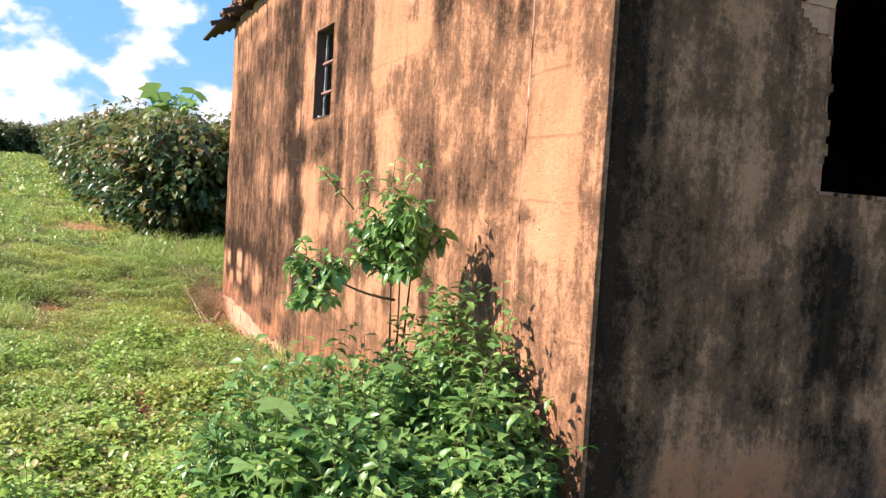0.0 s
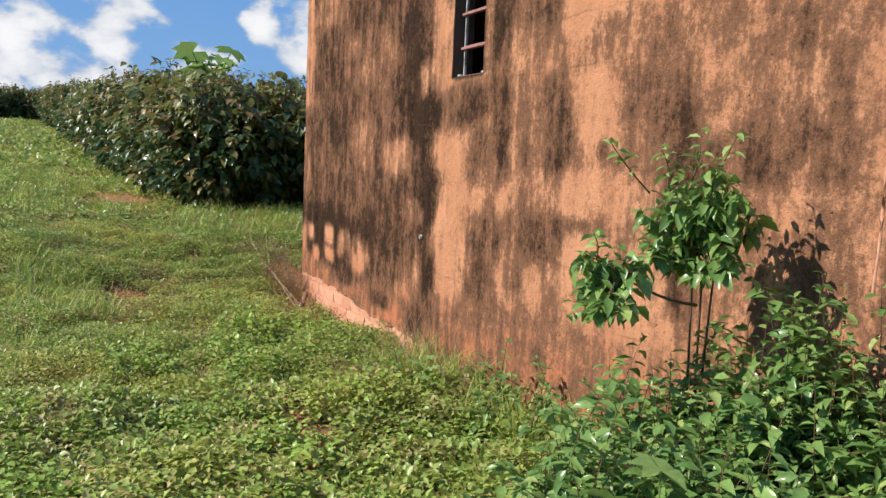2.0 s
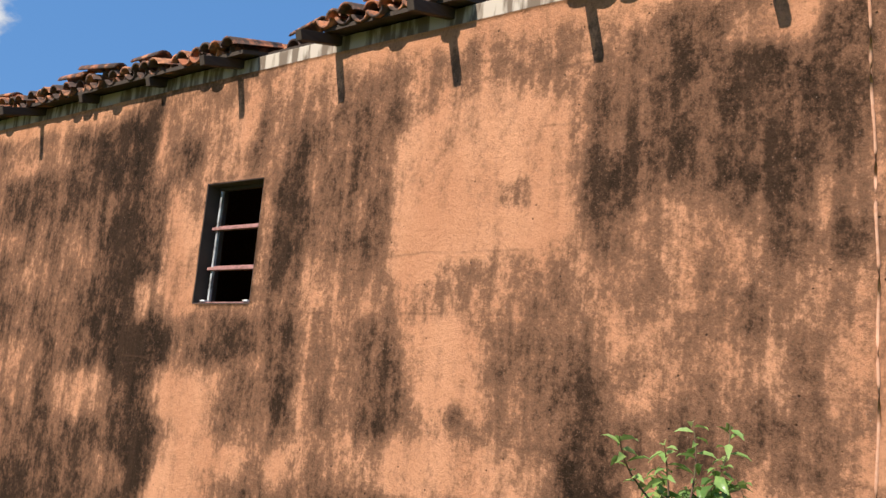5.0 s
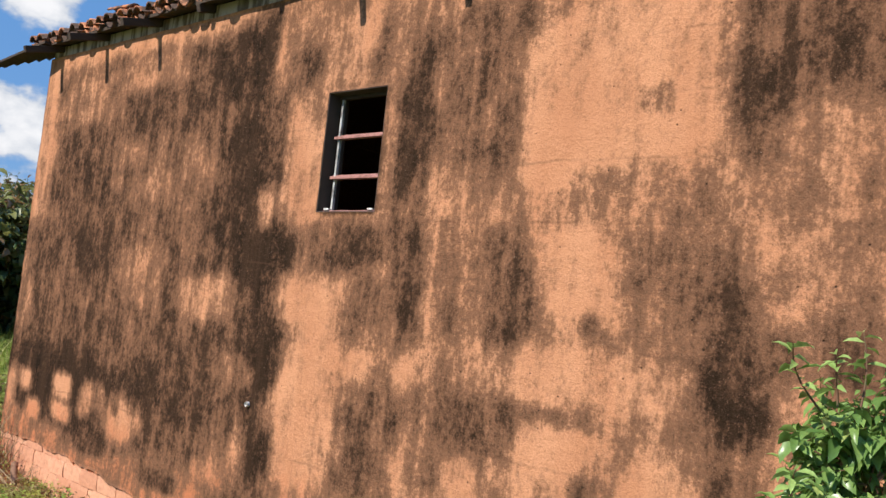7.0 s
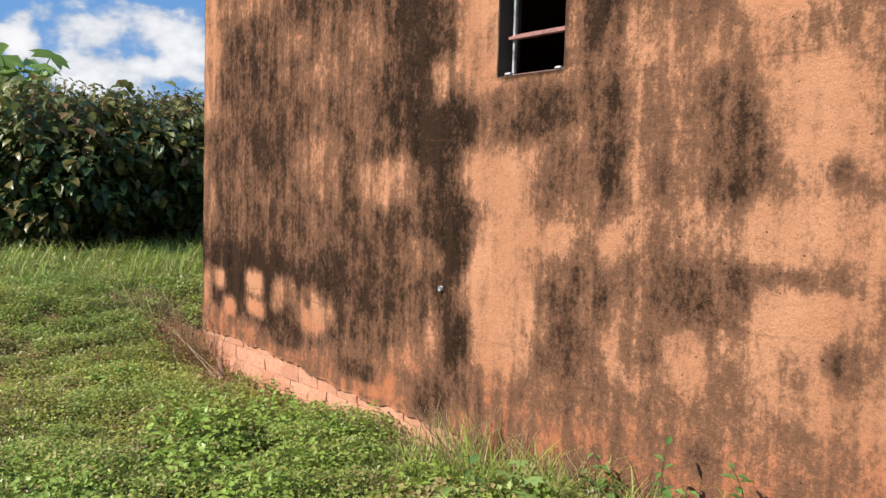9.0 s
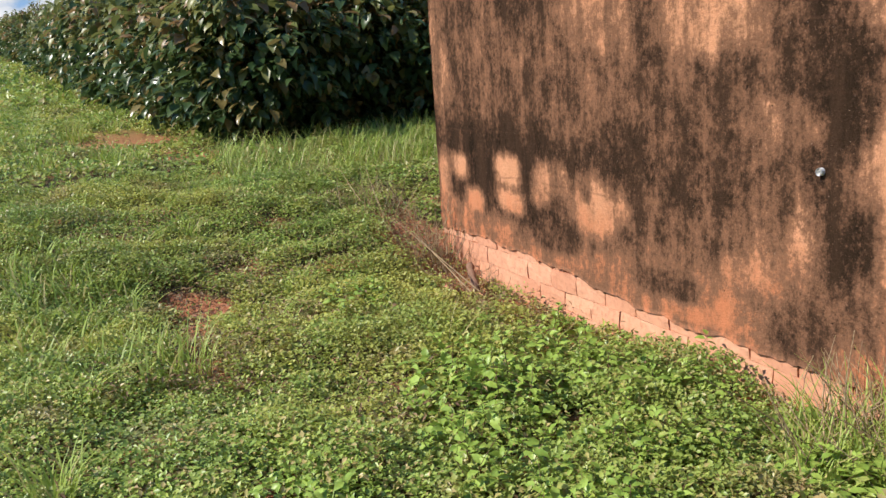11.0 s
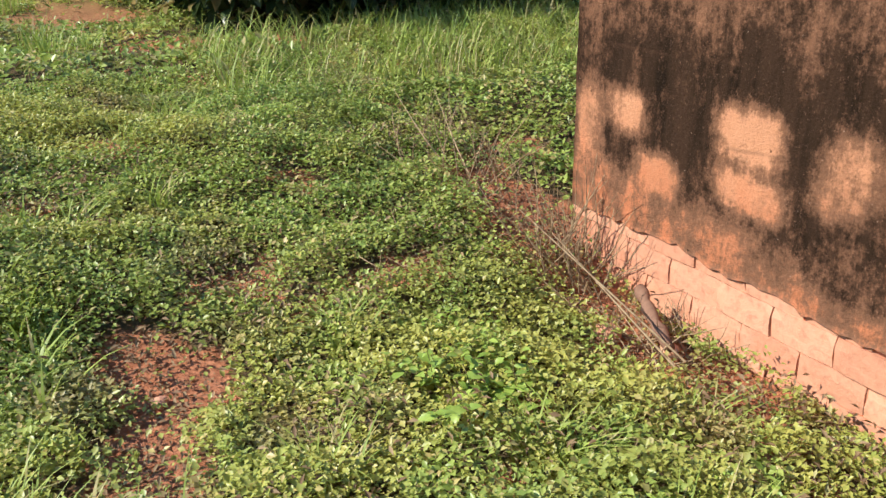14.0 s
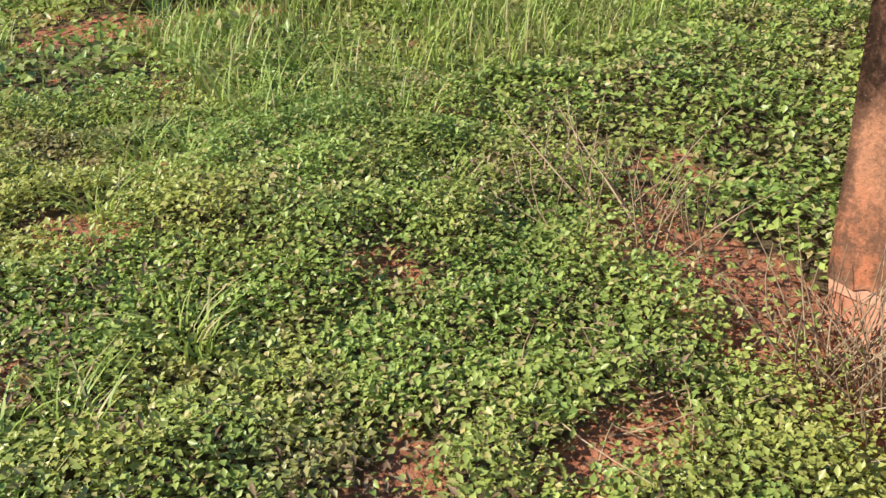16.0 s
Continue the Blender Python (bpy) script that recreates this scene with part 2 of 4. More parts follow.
# ---- mesh helpers ----
def raw_mesh(name, verts, faces, mat, smooth=False):
    """One mesh from arrays of vertices and of faces that all have the same number of corners."""
    verts, faces = np.asarray(verts, np.float32), np.asarray(faces, np.int32)
    me = bpy.data.meshes.new(name)
    me.vertices.add(len(verts))
    me.vertices.foreach_set("co", verts.ravel())
    k = faces.shape[1]
    me.loops.add(faces.size)
    me.loops.foreach_set("vertex_index", faces.ravel())
    me.polygons.add(len(faces))
    me.polygons.foreach_set("loop_start", np.arange(0, faces.size, k, dtype=np.int32))
    if smooth:
        me.polygons.foreach_set("use_smooth", np.ones(len(faces), bool))
    me.update(calc_edges=True)
    me.materials.append(mat)
    return me


def child(name, me, parent, label=""):
    ob = new(name, me)
    ob.parent = parent
    return tagged(ob, label)


def part(name, bm, mat, parent=None, label=""):
    me = bpy.data.meshes.new(name)
    bm.to_mesh(me)
    bm.free()
    me.materials.append(mat)
    ob = new(name, me)
    if parent:
        ob.parent = parent
    return tagged(ob, label)


def box(bm, lo, hi, bevel=0.0):
    m = Matrix.Translation([(a + b) / 2 for a, b in zip(lo, hi)]) @ Matrix.Diagonal((*[b - a for a, b in zip(lo, hi)], 1))
    made = bmesh.ops.create_cube(bm, size=1, matrix=m)
    if bevel:
        edges = list({e for v in made["verts"] for e in v.link_edges})
        bmesh.ops.bevel(bm, geom=edges, offset=bevel, segments=2, affect="EDGES", profile=0.6)


def tube(points, radii, sides=6):
    """Vertices and quads of a tapered tube along points."""
    pts = [Vector(p) for p in points]
    verts, faces = [], []
    for i, p in enumerate(pts):
        axis = (pts[min(i + 1, len(pts) - 1)] - pts[max(i - 1, 0)]).normalized()
        q = axis.to_track_quat("Z", "Y")
        for s in range(sides):
            a = 2 * math.pi * s / sides
            verts.append(p + q @ Vector((math.cos(a) * radii[i], math.sin(a) * radii[i], 0)))
    for i in range(len(pts) - 1):
        for s in range(sides):
            a, b = i * sides + s, i * sides + (s + 1) % sides
            faces.append((a, b, b + sides, a + sides))
    return verts, faces


class Pile:
    """Gathers many small pieces with quads into one mesh."""

    def __init__(self):
        self.v, self.f = [], []

    def put(self, verts, faces):
        base = len(self.v)
        self.v.extend(tuple(p) for p in verts)
        self.f.extend(tuple(base + i for i in q) for q in faces)

    def mesh(self, name, mat, smooth=True):
        return raw_mesh(name, self.v, self.f, mat, smooth)


LEAF = np.array([(0, 0, 0), (-0.5, 0.38, 0.10), (0, 0.42, 0), (0.5, 0.38, 0.10), (-0.33, 0.74, 0.03), (0, 0.76, -0.06), (0.33, 0.74, 0.03), (0, 1.0, -0.2)])
LEAF_FACES = np.array([(0, 2, 1, 1), (0, 3, 2, 2), (1, 2, 5, 4), (2, 3, 6, 5), (4, 5, 7, 7), (5, 6, 7, 7)])
LEAF_TRIS = np.array([(0, 2, 1), (0, 3, 2), (1, 2, 5), (1, 5, 4), (2, 3, 6), (2, 6, 5), (4, 5, 7), (5, 6, 7)])
SMALL = np.array([(0, 0, 0), (-0.5, 0.5, 0.14), (0, 1.0, -0.05), (0.5, 0.5, 0.14)])
SMALL_TRIS = np.array([(0, 2, 1), (0, 3, 2)])


def leaves(name, rng, at, size, mat, yaw=None, pitch=None, ratio=0.55, small=False):
    """Many leaves as one mesh: at (n, 3), lengths size, pitch in radians above the level."""
    shape, tris = (SMALL, SMALL_TRIS) if small else (LEAF, LEAF_TRIS)
    n = len(at)
    yaw = rng.uniform(0, 2 * np.pi, n) if yaw is None else yaw
    pitch = rng.normal(0.1, 0.5, n) if pitch is None else pitch
    roll = rng.normal(0, 0.35, n)
    p = shape[None] * np.ones((n, 1, 1)) * size[:, None, None]
    p[:, :, 0] *= ratio * rng.uniform(0.8, 1.2, (n, 1))
    c, s = np.cos(roll)[:, None], np.sin(roll)[:, None]
    x, y, z = p[:, :, 0] * c + p[:, :, 2] * s, p[:, :, 1], p[:, :, 2] * c - p[:, :, 0] * s
    c, s = np.cos(pitch)[:, None], np.sin(pitch)[:, None]
    y, z = y * c - z * s, y * s + z * c
    c, s = np.cos(yaw)[:, None], np.sin(yaw)[:, None]
    x, y = x * c - y * s, x * s + y * c
    verts = np.stack([x, y, z], 2) + np.asarray(at)[:, None, :]
    faces = tris[None] + (np.arange(n) * len(shape))[:, None, None]
    return raw_mesh(name, verts.reshape(-1, 3), faces.reshape(-1, 3), mat)


def soft(a, lo, hi):
    t = np.clip((np.asarray(a, float) - lo) / (hi - lo), 0, 1)
    return t * t * (3 - 2 * t)


def wavy(x, y, scale, seed=0.0):
    """A cheap smooth field of about -1 to 1 on arrays."""
    x, y = np.asarray(x) * scale + seed, np.asarray(y) * scale + seed * 1.7
    return (np.sin(x * 1.9 + 1.3 * np.sin(y * 1.3 + 0.7)) + np.sin(y * 2.3 + 1.1 * np.sin(x * 1.7 + 2.1)) + 0.6 * np.sin((x + y) * 3.7 + np.sin(x * 2.9))) / 2.6


def ground_z(x, y):
    x, y = np.asarray(x, float), np.asarray(y, float)
    z = 0.38 * soft(y, 10.4, 12.9) + 0.22 * soft(y, 12.5, 15.5) + 0.055 * np.clip(y - 16, 0, 60)
    z = z - 0.085 * soft(x, 0.9, 1.7) * soft(y, 6.6, 8.2) * (1 - soft(y, 10.6, 11.6))
    return z + 0.025 * wavy(x, y, 1.1) + 0.008 * wavy(x, y, 5.0, 3.0) - 0.03


# ---- ground ----
BARE = [(-0.18, 10.4, 0.13, 0.5), (0.05, 10.85, 0.16, 0.2), (-0.3, 9.65, 0.2, 0.3), (0.34, 11.4, 0.25, 0.12), (1.47, 8.95, 0.16, 0.22), (1.62, 10.25, 0.25, 0.3), (0.53, 6.1, 0.13, 0.5), (-0.13, 10.85, 0.2, 0.3), (0.3, 17.5, 0.8, 0.7), (1.2, 15.35, 1.0, 0.2), (1.74, 10.35, 0.22, 0.75), (0.05, 12.9, 0.2, 0.18), (1.0, 11.15, 0.3, 0.12), (1.7, 11.5, 0.25, 0.5), (0.3, 18.6, 0.4, 0.8), (1.88, 11.4, 0.22, 0.8), (1.3, 15.6, 0.9, 0.3)]


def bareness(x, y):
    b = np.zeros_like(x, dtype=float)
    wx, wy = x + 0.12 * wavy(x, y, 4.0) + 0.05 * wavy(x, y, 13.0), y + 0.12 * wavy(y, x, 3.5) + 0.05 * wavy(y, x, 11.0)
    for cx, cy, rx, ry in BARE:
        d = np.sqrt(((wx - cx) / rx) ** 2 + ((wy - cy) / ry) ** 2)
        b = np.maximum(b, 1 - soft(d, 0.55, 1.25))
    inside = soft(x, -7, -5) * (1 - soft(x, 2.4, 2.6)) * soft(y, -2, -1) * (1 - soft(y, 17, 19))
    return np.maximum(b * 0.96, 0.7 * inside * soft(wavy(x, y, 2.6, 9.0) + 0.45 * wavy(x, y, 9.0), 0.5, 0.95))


def ground():
    xs = np.concatenate([[-900, -300, -100, -40, -20, -12], np.arange(-8, 2.6, 0.1), [3, 4, 6, 9, 14, 25, 60, 150, 400, 900]])
    ys = np.concatenate([[-900, -200, -60, -20, -8, -4], np.arange(-2, 20, 0.1), np.arange(20, 50, 1.0), [55, 62, 70, 80, 100, 150, 300, 600, 1200]])
    gx, gy = np.meshgrid(xs, ys)
    verts = np.stack([gx, gy, ground_z(gx, gy)], 2).reshape(-1, 3)
    i, j = np.meshgrid(np.arange(len(xs) - 1), np.arange(len(ys) - 1))
    a = (j * len(xs) + i).ravel()
    faces = np.stack([a, a + 1, a + 1 + len(xs), a + len(xs)], 1)
    me = raw_mesh("ground", verts, faces, SOIL, True)
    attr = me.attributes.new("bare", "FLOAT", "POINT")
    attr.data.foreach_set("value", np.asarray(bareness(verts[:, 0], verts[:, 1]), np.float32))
    ob = new("ground", me)
    tagged(ob, "bare red earth sloping gently up a hillside", "ground", kind="structure")


ground()

# ---- house ----
WALL_X, NEAR_Y, FAR_Y, TOP_Z = 1.95, 2.9, 11.23, 3.64
WIN = (6.755, 7.265, 2.2, 2.95)

# soot and mould on the long wall, with painted sun dapples at the corner foot, bay by bay: centre along the wall,
# height, half width, half height, how black
FAR_BAY = [
    (9.52, 1.94, 1.99, 1.47, 0.66), (11.15, 2.88, 0.22, 0.81, 0.15), (11.21, 1.44, 0.29, 0.63, 0.40), (10.39, 3.18, 0.51, 0.24, 0.35),
    (9.32, 3.33, 0.44, 0.13, 0.22), (9.08, 2.51, 0.73, 0.28, 0.45), (10.33, 2.44, 0.45, 0.45, 0.72), (10.31, 1.89, 0.75, 0.19, 0.75),
    (8.17, 3.25, 0.35, 0.32, 0.88), (8.04, 2.29, 0.27, 0.64, 0.88), (7.60, 1.98, 0.12, 0.16, 0.92), (7.64, 1.36, 0.19, 0.39, 0.88),
    (7.56, 0.70, 0.14, 0.26, 0.85), (9.22, 1.71, 0.28, 0.21, 0.35), (8.33, 1.61, 0.32, 0.14, 0.22), (7.76, 2.23, 0.07, 0.12, 0.20),
    (7.93, 1.14, 0.17, 0.11, 0.40), (8.73, 0.89, 0.63, 0.18, 0.78), (10.65, 1.01, 0.58, 0.22, 0.72),
]
WINDOW_BAY = [
    (7.54, 3.25, 0.24, 0.23, 0.30), (7.54, 3.12, 0.13, 0.15, 0.70), (7.42, 2.50, 0.18, 0.34, 0.10), (7.25, 1.63, 0.28, 0.17, 0.06),
    (7.19, 0.98, 0.27, 0.47, 0.06), (7.02, 3.21, 0.25, 0.23, 0.18), (6.80, 3.19, 0.07, 0.21, 0.55), (6.51, 2.69, 0.13, 0.54, 0.82),
    (6.09, 3.04, 0.32, 0.25, 0.48), (6.05, 2.61, 0.30, 0.18, 0.52), (6.02, 3.00, 0.06, 0.25, 0.68), (6.14, 2.28, 0.18, 0.15, 0.28),
    (5.88, 2.17, 0.06, 0.07, 0.08), (6.86, 2.00, 0.31, 0.14, 0.78), (6.74, 1.64, 0.19, 0.19, 0.52), (6.44, 1.82, 0.13, 0.34, 0.78),
    (6.12, 1.80, 0.19, 0.29, 0.42), (5.78, 1.79, 0.15, 0.28, 0.70),
]
WINDOW_FOOT = [
    (6.76, 1.32, 0.10, 0.08, 0.15), (6.57, 1.31, 0.08, 0.10, 0.65), (6.39, 1.34, 0.11, 0.09, 0.05), (6.08, 1.38, 0.20, 0.13, 0.40),
    (6.59, 1.04, 0.26, 0.17, 0.62), (6.63, 0.73, 0.22, 0.12, 0.60), (6.18, 1.10, 0.15, 0.16, 0.50), (5.83, 1.12, 0.19, 0.14, 0.78),
    (6.07, 0.86, 0.20, 0.07, 0.20), (6.64, 0.81, 0.13, 0.17, 0.62), (6.27, 0.70, 0.08, 0.09, 0.12), (6.15, 0.84, 0.11, 0.14, 0.45),
    (5.96, 0.79, 0.13, 0.11, 0.15), (6.25, 0.56, 0.23, 0.07, 0.50), (5.14, 0.99, 0.47, 0.17, 0.10), (5.23, 0.99, 0.09, 0.12, 0.55),
    (6.12, 0.47, 0.60, 0.13, 0.42), (5.02, 0.73, 0.49, 0.09, 0.12),
]
MIDDLE_BAY = [
    (5.22, 2.80, 0.53, 0.40, 0.08), (5.52, 2.51, 0.18, 0.18, 0.00), (5.06, 2.71, 0.07, 0.07, 0.42), (5.33, 2.26, 0.14, 0.12, 0.35),
    (4.92, 2.24, 0.27, 0.15, 0.33), (4.83, 2.25, 0.10, 0.11, 0.60), (5.35, 1.91, 0.21, 0.22, 0.06), (4.89, 1.97, 0.26, 0.12, 0.48),
    (4.69, 1.79, 0.17, 0.14, 0.70), (4.59, 1.47, 0.16, 0.21, 0.88), (5.29, 1.68, 0.06, 0.04, 0.55), (5.53, 1.43, 0.17, 0.16, 0.10),
    (5.39, 1.23, 0.28, 0.03, 0.50), (5.37, 1.08, 0.19, 0.11, 0.05), (5.07, 1.42, 0.28, 0.12, 0.15), (4.91, 1.12, 0.20, 0.13, 0.40),
    (4.61, 1.01, 0.08, 0.13, 0.75),
]
NEAR_TOP = [
    (4.09, 2.99, 0.57, 0.44, 0.62), (3.99, 3.00, 0.45, 0.28, 0.78), (3.91, 3.35, 0.19, 0.09, 0.12), (4.23, 3.41, 0.14, 0.12, 0.60),
    (3.61, 3.23, 0.08, 0.13, 0.68), (4.55, 3.05, 0.12, 0.19, 0.50), (4.53, 2.65, 0.11, 0.20, 0.74), (4.31, 2.48, 0.13, 0.15, 0.22),
    (4.04, 2.46, 0.15, 0.14, 0.30), (3.74, 2.44, 0.19, 0.09, 0.60), (3.67, 2.62, 0.08, 0.07, 0.30), (4.35, 2.13, 0.19, 0.20, 0.25),
    (4.01, 2.13, 0.16, 0.19, 0.48), (4.07, 1.82, 0.08, 0.12, 0.52), (3.88, 1.89, 0.07, 0.16, 0.18), (3.76, 1.91, 0.05, 0.18, 0.60),
    (3.65, 1.93, 0.06, 0.18, 0.16), (4.11, 1.62, 0.60, 0.09, 0.68), (3.95, 1.61, 0.22, 0.11, 0.62),
]
NEAR_FOOT = [
    (3.93, 1.31, 0.21, 0.18, 0.35), (4.91, 0.92, 0.20, 0.26, 0.12), (4.50, 0.97, 0.08, 0.18, 0.50), (4.05, 1.62, 0.39, 0.11, 0.52),
    (4.01, 1.44, 0.36, 0.08, 0.22), (3.96, 1.74, 0.10, 0.15, 0.55), (3.91, 1.24, 0.29, 0.10, 0.40), (3.30, 1.77, 0.27, 0.46, 0.04),
    (3.31, 1.29, 0.07, 0.03, 0.35), (3.02, 1.22, 0.05, 0.13, 0.30), (3.15, 0.93, 0.18, 0.35, 0.20), (3.51, 1.51, 0.11, 0.02, 0.40),
]
# the small pale rounds are dappled sunlight painted into the mouldy foot
CORNER_FOOT = [
    (10.36, 0.74, 0.87, 0.29, 0.95), (11.12, 0.62, 0.11, 0.18, 0.12), (10.85, 0.73, 0.10, 0.09, 0.08), (10.65, 0.49, 0.12, 0.09, 0.10),
    (10.17, 0.75, 0.15, 0.11, 0.02), (10.24, 0.55, 0.08, 0.07, 0.10), (10.08, 0.54, 0.09, 0.08, 0.10), (9.76, 0.70, 0.13, 0.14, 0.20),
    (9.54, 0.74, 0.07, 0.11, 0.20), (9.25, 0.60, 0.20, 0.17, 0.06), (9.31, 0.71, 0.05, 0.06, 0.60), (8.97, 0.62, 0.07, 0.08, 0.25),
    (9.65, 0.40, 0.22, 0.10, 0.85), (11.00, 0.27, 0.23, 0.05, 0.25), (8.34, 0.22, 0.24, 0.07, 0.08), (8.64, 0.30, 0.26, 0.07, 0.70),
    (8.11, 0.45, 0.18, 0.08, 0.20), (7.87, 0.25, 0.22, 0.13, 0.60), (7.62, 0.40, 0.23, 0.14, 0.65),
]


def spot(y, z, cy, cz, hy, hz, edge):
    """1 inside a round-cornered patch, falling to 0 over the edge."""
    k = min(1.0, 4.0 * min(hy, hz))
    y = y + k * (0.07 * wavy(y, z, 3.1, cy) + 0.02 * wavy(y, z, 11.0, cz))
    z = z + k * 0.05 * wavy(z, y, 4.3, cz)
    d = ((np.abs(y - cy) / hy) ** 3 + (np.abs(z - cz) / hz) ** 3) ** (1 / 3)
    return 1 - soft((d - 1) * min(hy, hz), -edge, edge)


def west_stain_and_dapple(y, z):
    s = 0.3 + 0.0 * y
    for bay in (FAR_BAY, WINDOW_BAY, WINDOW_FOOT, MIDDLE_BAY, NEAR_TOP, NEAR_FOOT, CORNER_FOOT):
        for cy, cz, hy, hz, black in bay:
            k = spot(y, z, cy, cz, hy * 1.06, hz * 1.06, min(0.08, 0.5 * min(hy, hz)))
            s = s + (black - s) * k
    s = s * (1 - 0.75 * soft(z, 3.42, 3.6) * (1 - spot(y, z, 7.3, 3.5, 0.7, 0.3, 0.1)))
    return s


def south_stain(x, z):
    s = 0.25 + 0.08 * wavy(x * 3, z, 1.3, 5.0) + 0.08 * wavy(x * 5, z * 0.6, 2.1, 1.0)
    for cx, cz, hx, hz, black in ((2.03, 1.7, 0.13, 1.5, 0.95), (2.3, 1.25, 0.25, 0.45, 0.6), (2.9, 1.9, 0.05, 1.0, 0.55), (3.25, 1.0, 0.16, 0.55, 0.97), (2.85, 0.9, 0.2, 0.3, 0.5),
                                  (3.5, 0.75, 0.12, 0.5, 0.8), (2.1, 0.3, 0.2, 0.35, 0.92), (2.75, 0.38, 0.45, 0.16, 0.1), (3.27, 0.72, 0.05, 0.08, 0.2), (3.55, 0.7, 0.1, 0.1, 0.15), (3.3, 0.14, 0.25, 0.06, 0.95)):
        s = s + (black - s) * spot(x, z, cx, cz, hx, hz, 0.09)
    return s


def foot_of_plaster(y):
    z = 0.10 + 0.12 * soft(y, 8.4, 10.4) + 0.018 * wavy(y, y * 0.3, 7.0) + 0.014 * wavy(y, y, 23.0)
    return z - 0.55 * (1 - soft(y, 7.15, 7.45))


def lines(lo, hi, step, extra):
    a = [v for v in np.arange(lo, hi, step) if all(abs(v - e) > step * 0.4 for e in (*extra, hi))]
    return np.array(sorted([*a, *extra, hi]))


def coat(name, us, zs, skip, place, stain, parent, foot=None, depth=0.025):
    """A sheet of plaster with thickness over a grid of lines; skip(u, z) leaves cells open."""
    verts, index, faces = [], {}, []
    values = []

    def vert(i, j, back):
        key = (i, j, back)
        if key not in index:
            u, z = us[i], zs[j]
            if foot is not None:
                z = z + (foot(u) - zs[0]) * (1 - min(1, (z - zs[0]) / 1.0))
            index[key] = len(verts)
            verts.append(place(u, z, depth if back else 0.003 * float(wavy(u, z, 6.0)) + 0.0003 * float(wavy(u, z, 9.0, 2.0))))
            values.append((u, z))
        return index[key]

    nu, nz = len(us) - 1, len(zs) - 1
    open_cell = {(i, j) for i in range(nu) for j in range(nz) if skip((us[i] + us[i + 1]) / 2, (zs[j] + zs[j + 1]) / 2)}
    for i in range(nu):
        for j in range(nz):
            if (i, j) in open_cell:
                continue
            faces.append([vert(i, j, 0), vert(i + 1, j, 0), vert(i + 1, j + 1, 0), vert(i, j + 1, 0)])
            for di, dj, a, b in ((-1, 0, (i, j), (i, j + 1)), (1, 0, (i + 1, j + 1), (i + 1, j)), (0, -1, (i + 1, j), (i, j)), (0, 1, (i, j + 1), (i + 1, j + 1))):
                k = (i + di, j + dj)
                if k in open_cell or not (0 <= k[0] < nu and 0 <= k[1] < nz):
                    faces.append([vert(*b, 0), vert(*a, 0), vert(*a, 1), vert(*b, 1)])
    me = raw_mesh(name, verts, faces, PLASTER)
    vals = np.array(values)
    attr = me.attributes.new("stain", "FLOAT", "POINT")
    attr.data.foreach_set("value", np.asarray(stain(vals[:, 0], vals[:, 1]), np.float32))
    return child(name, me, parent)


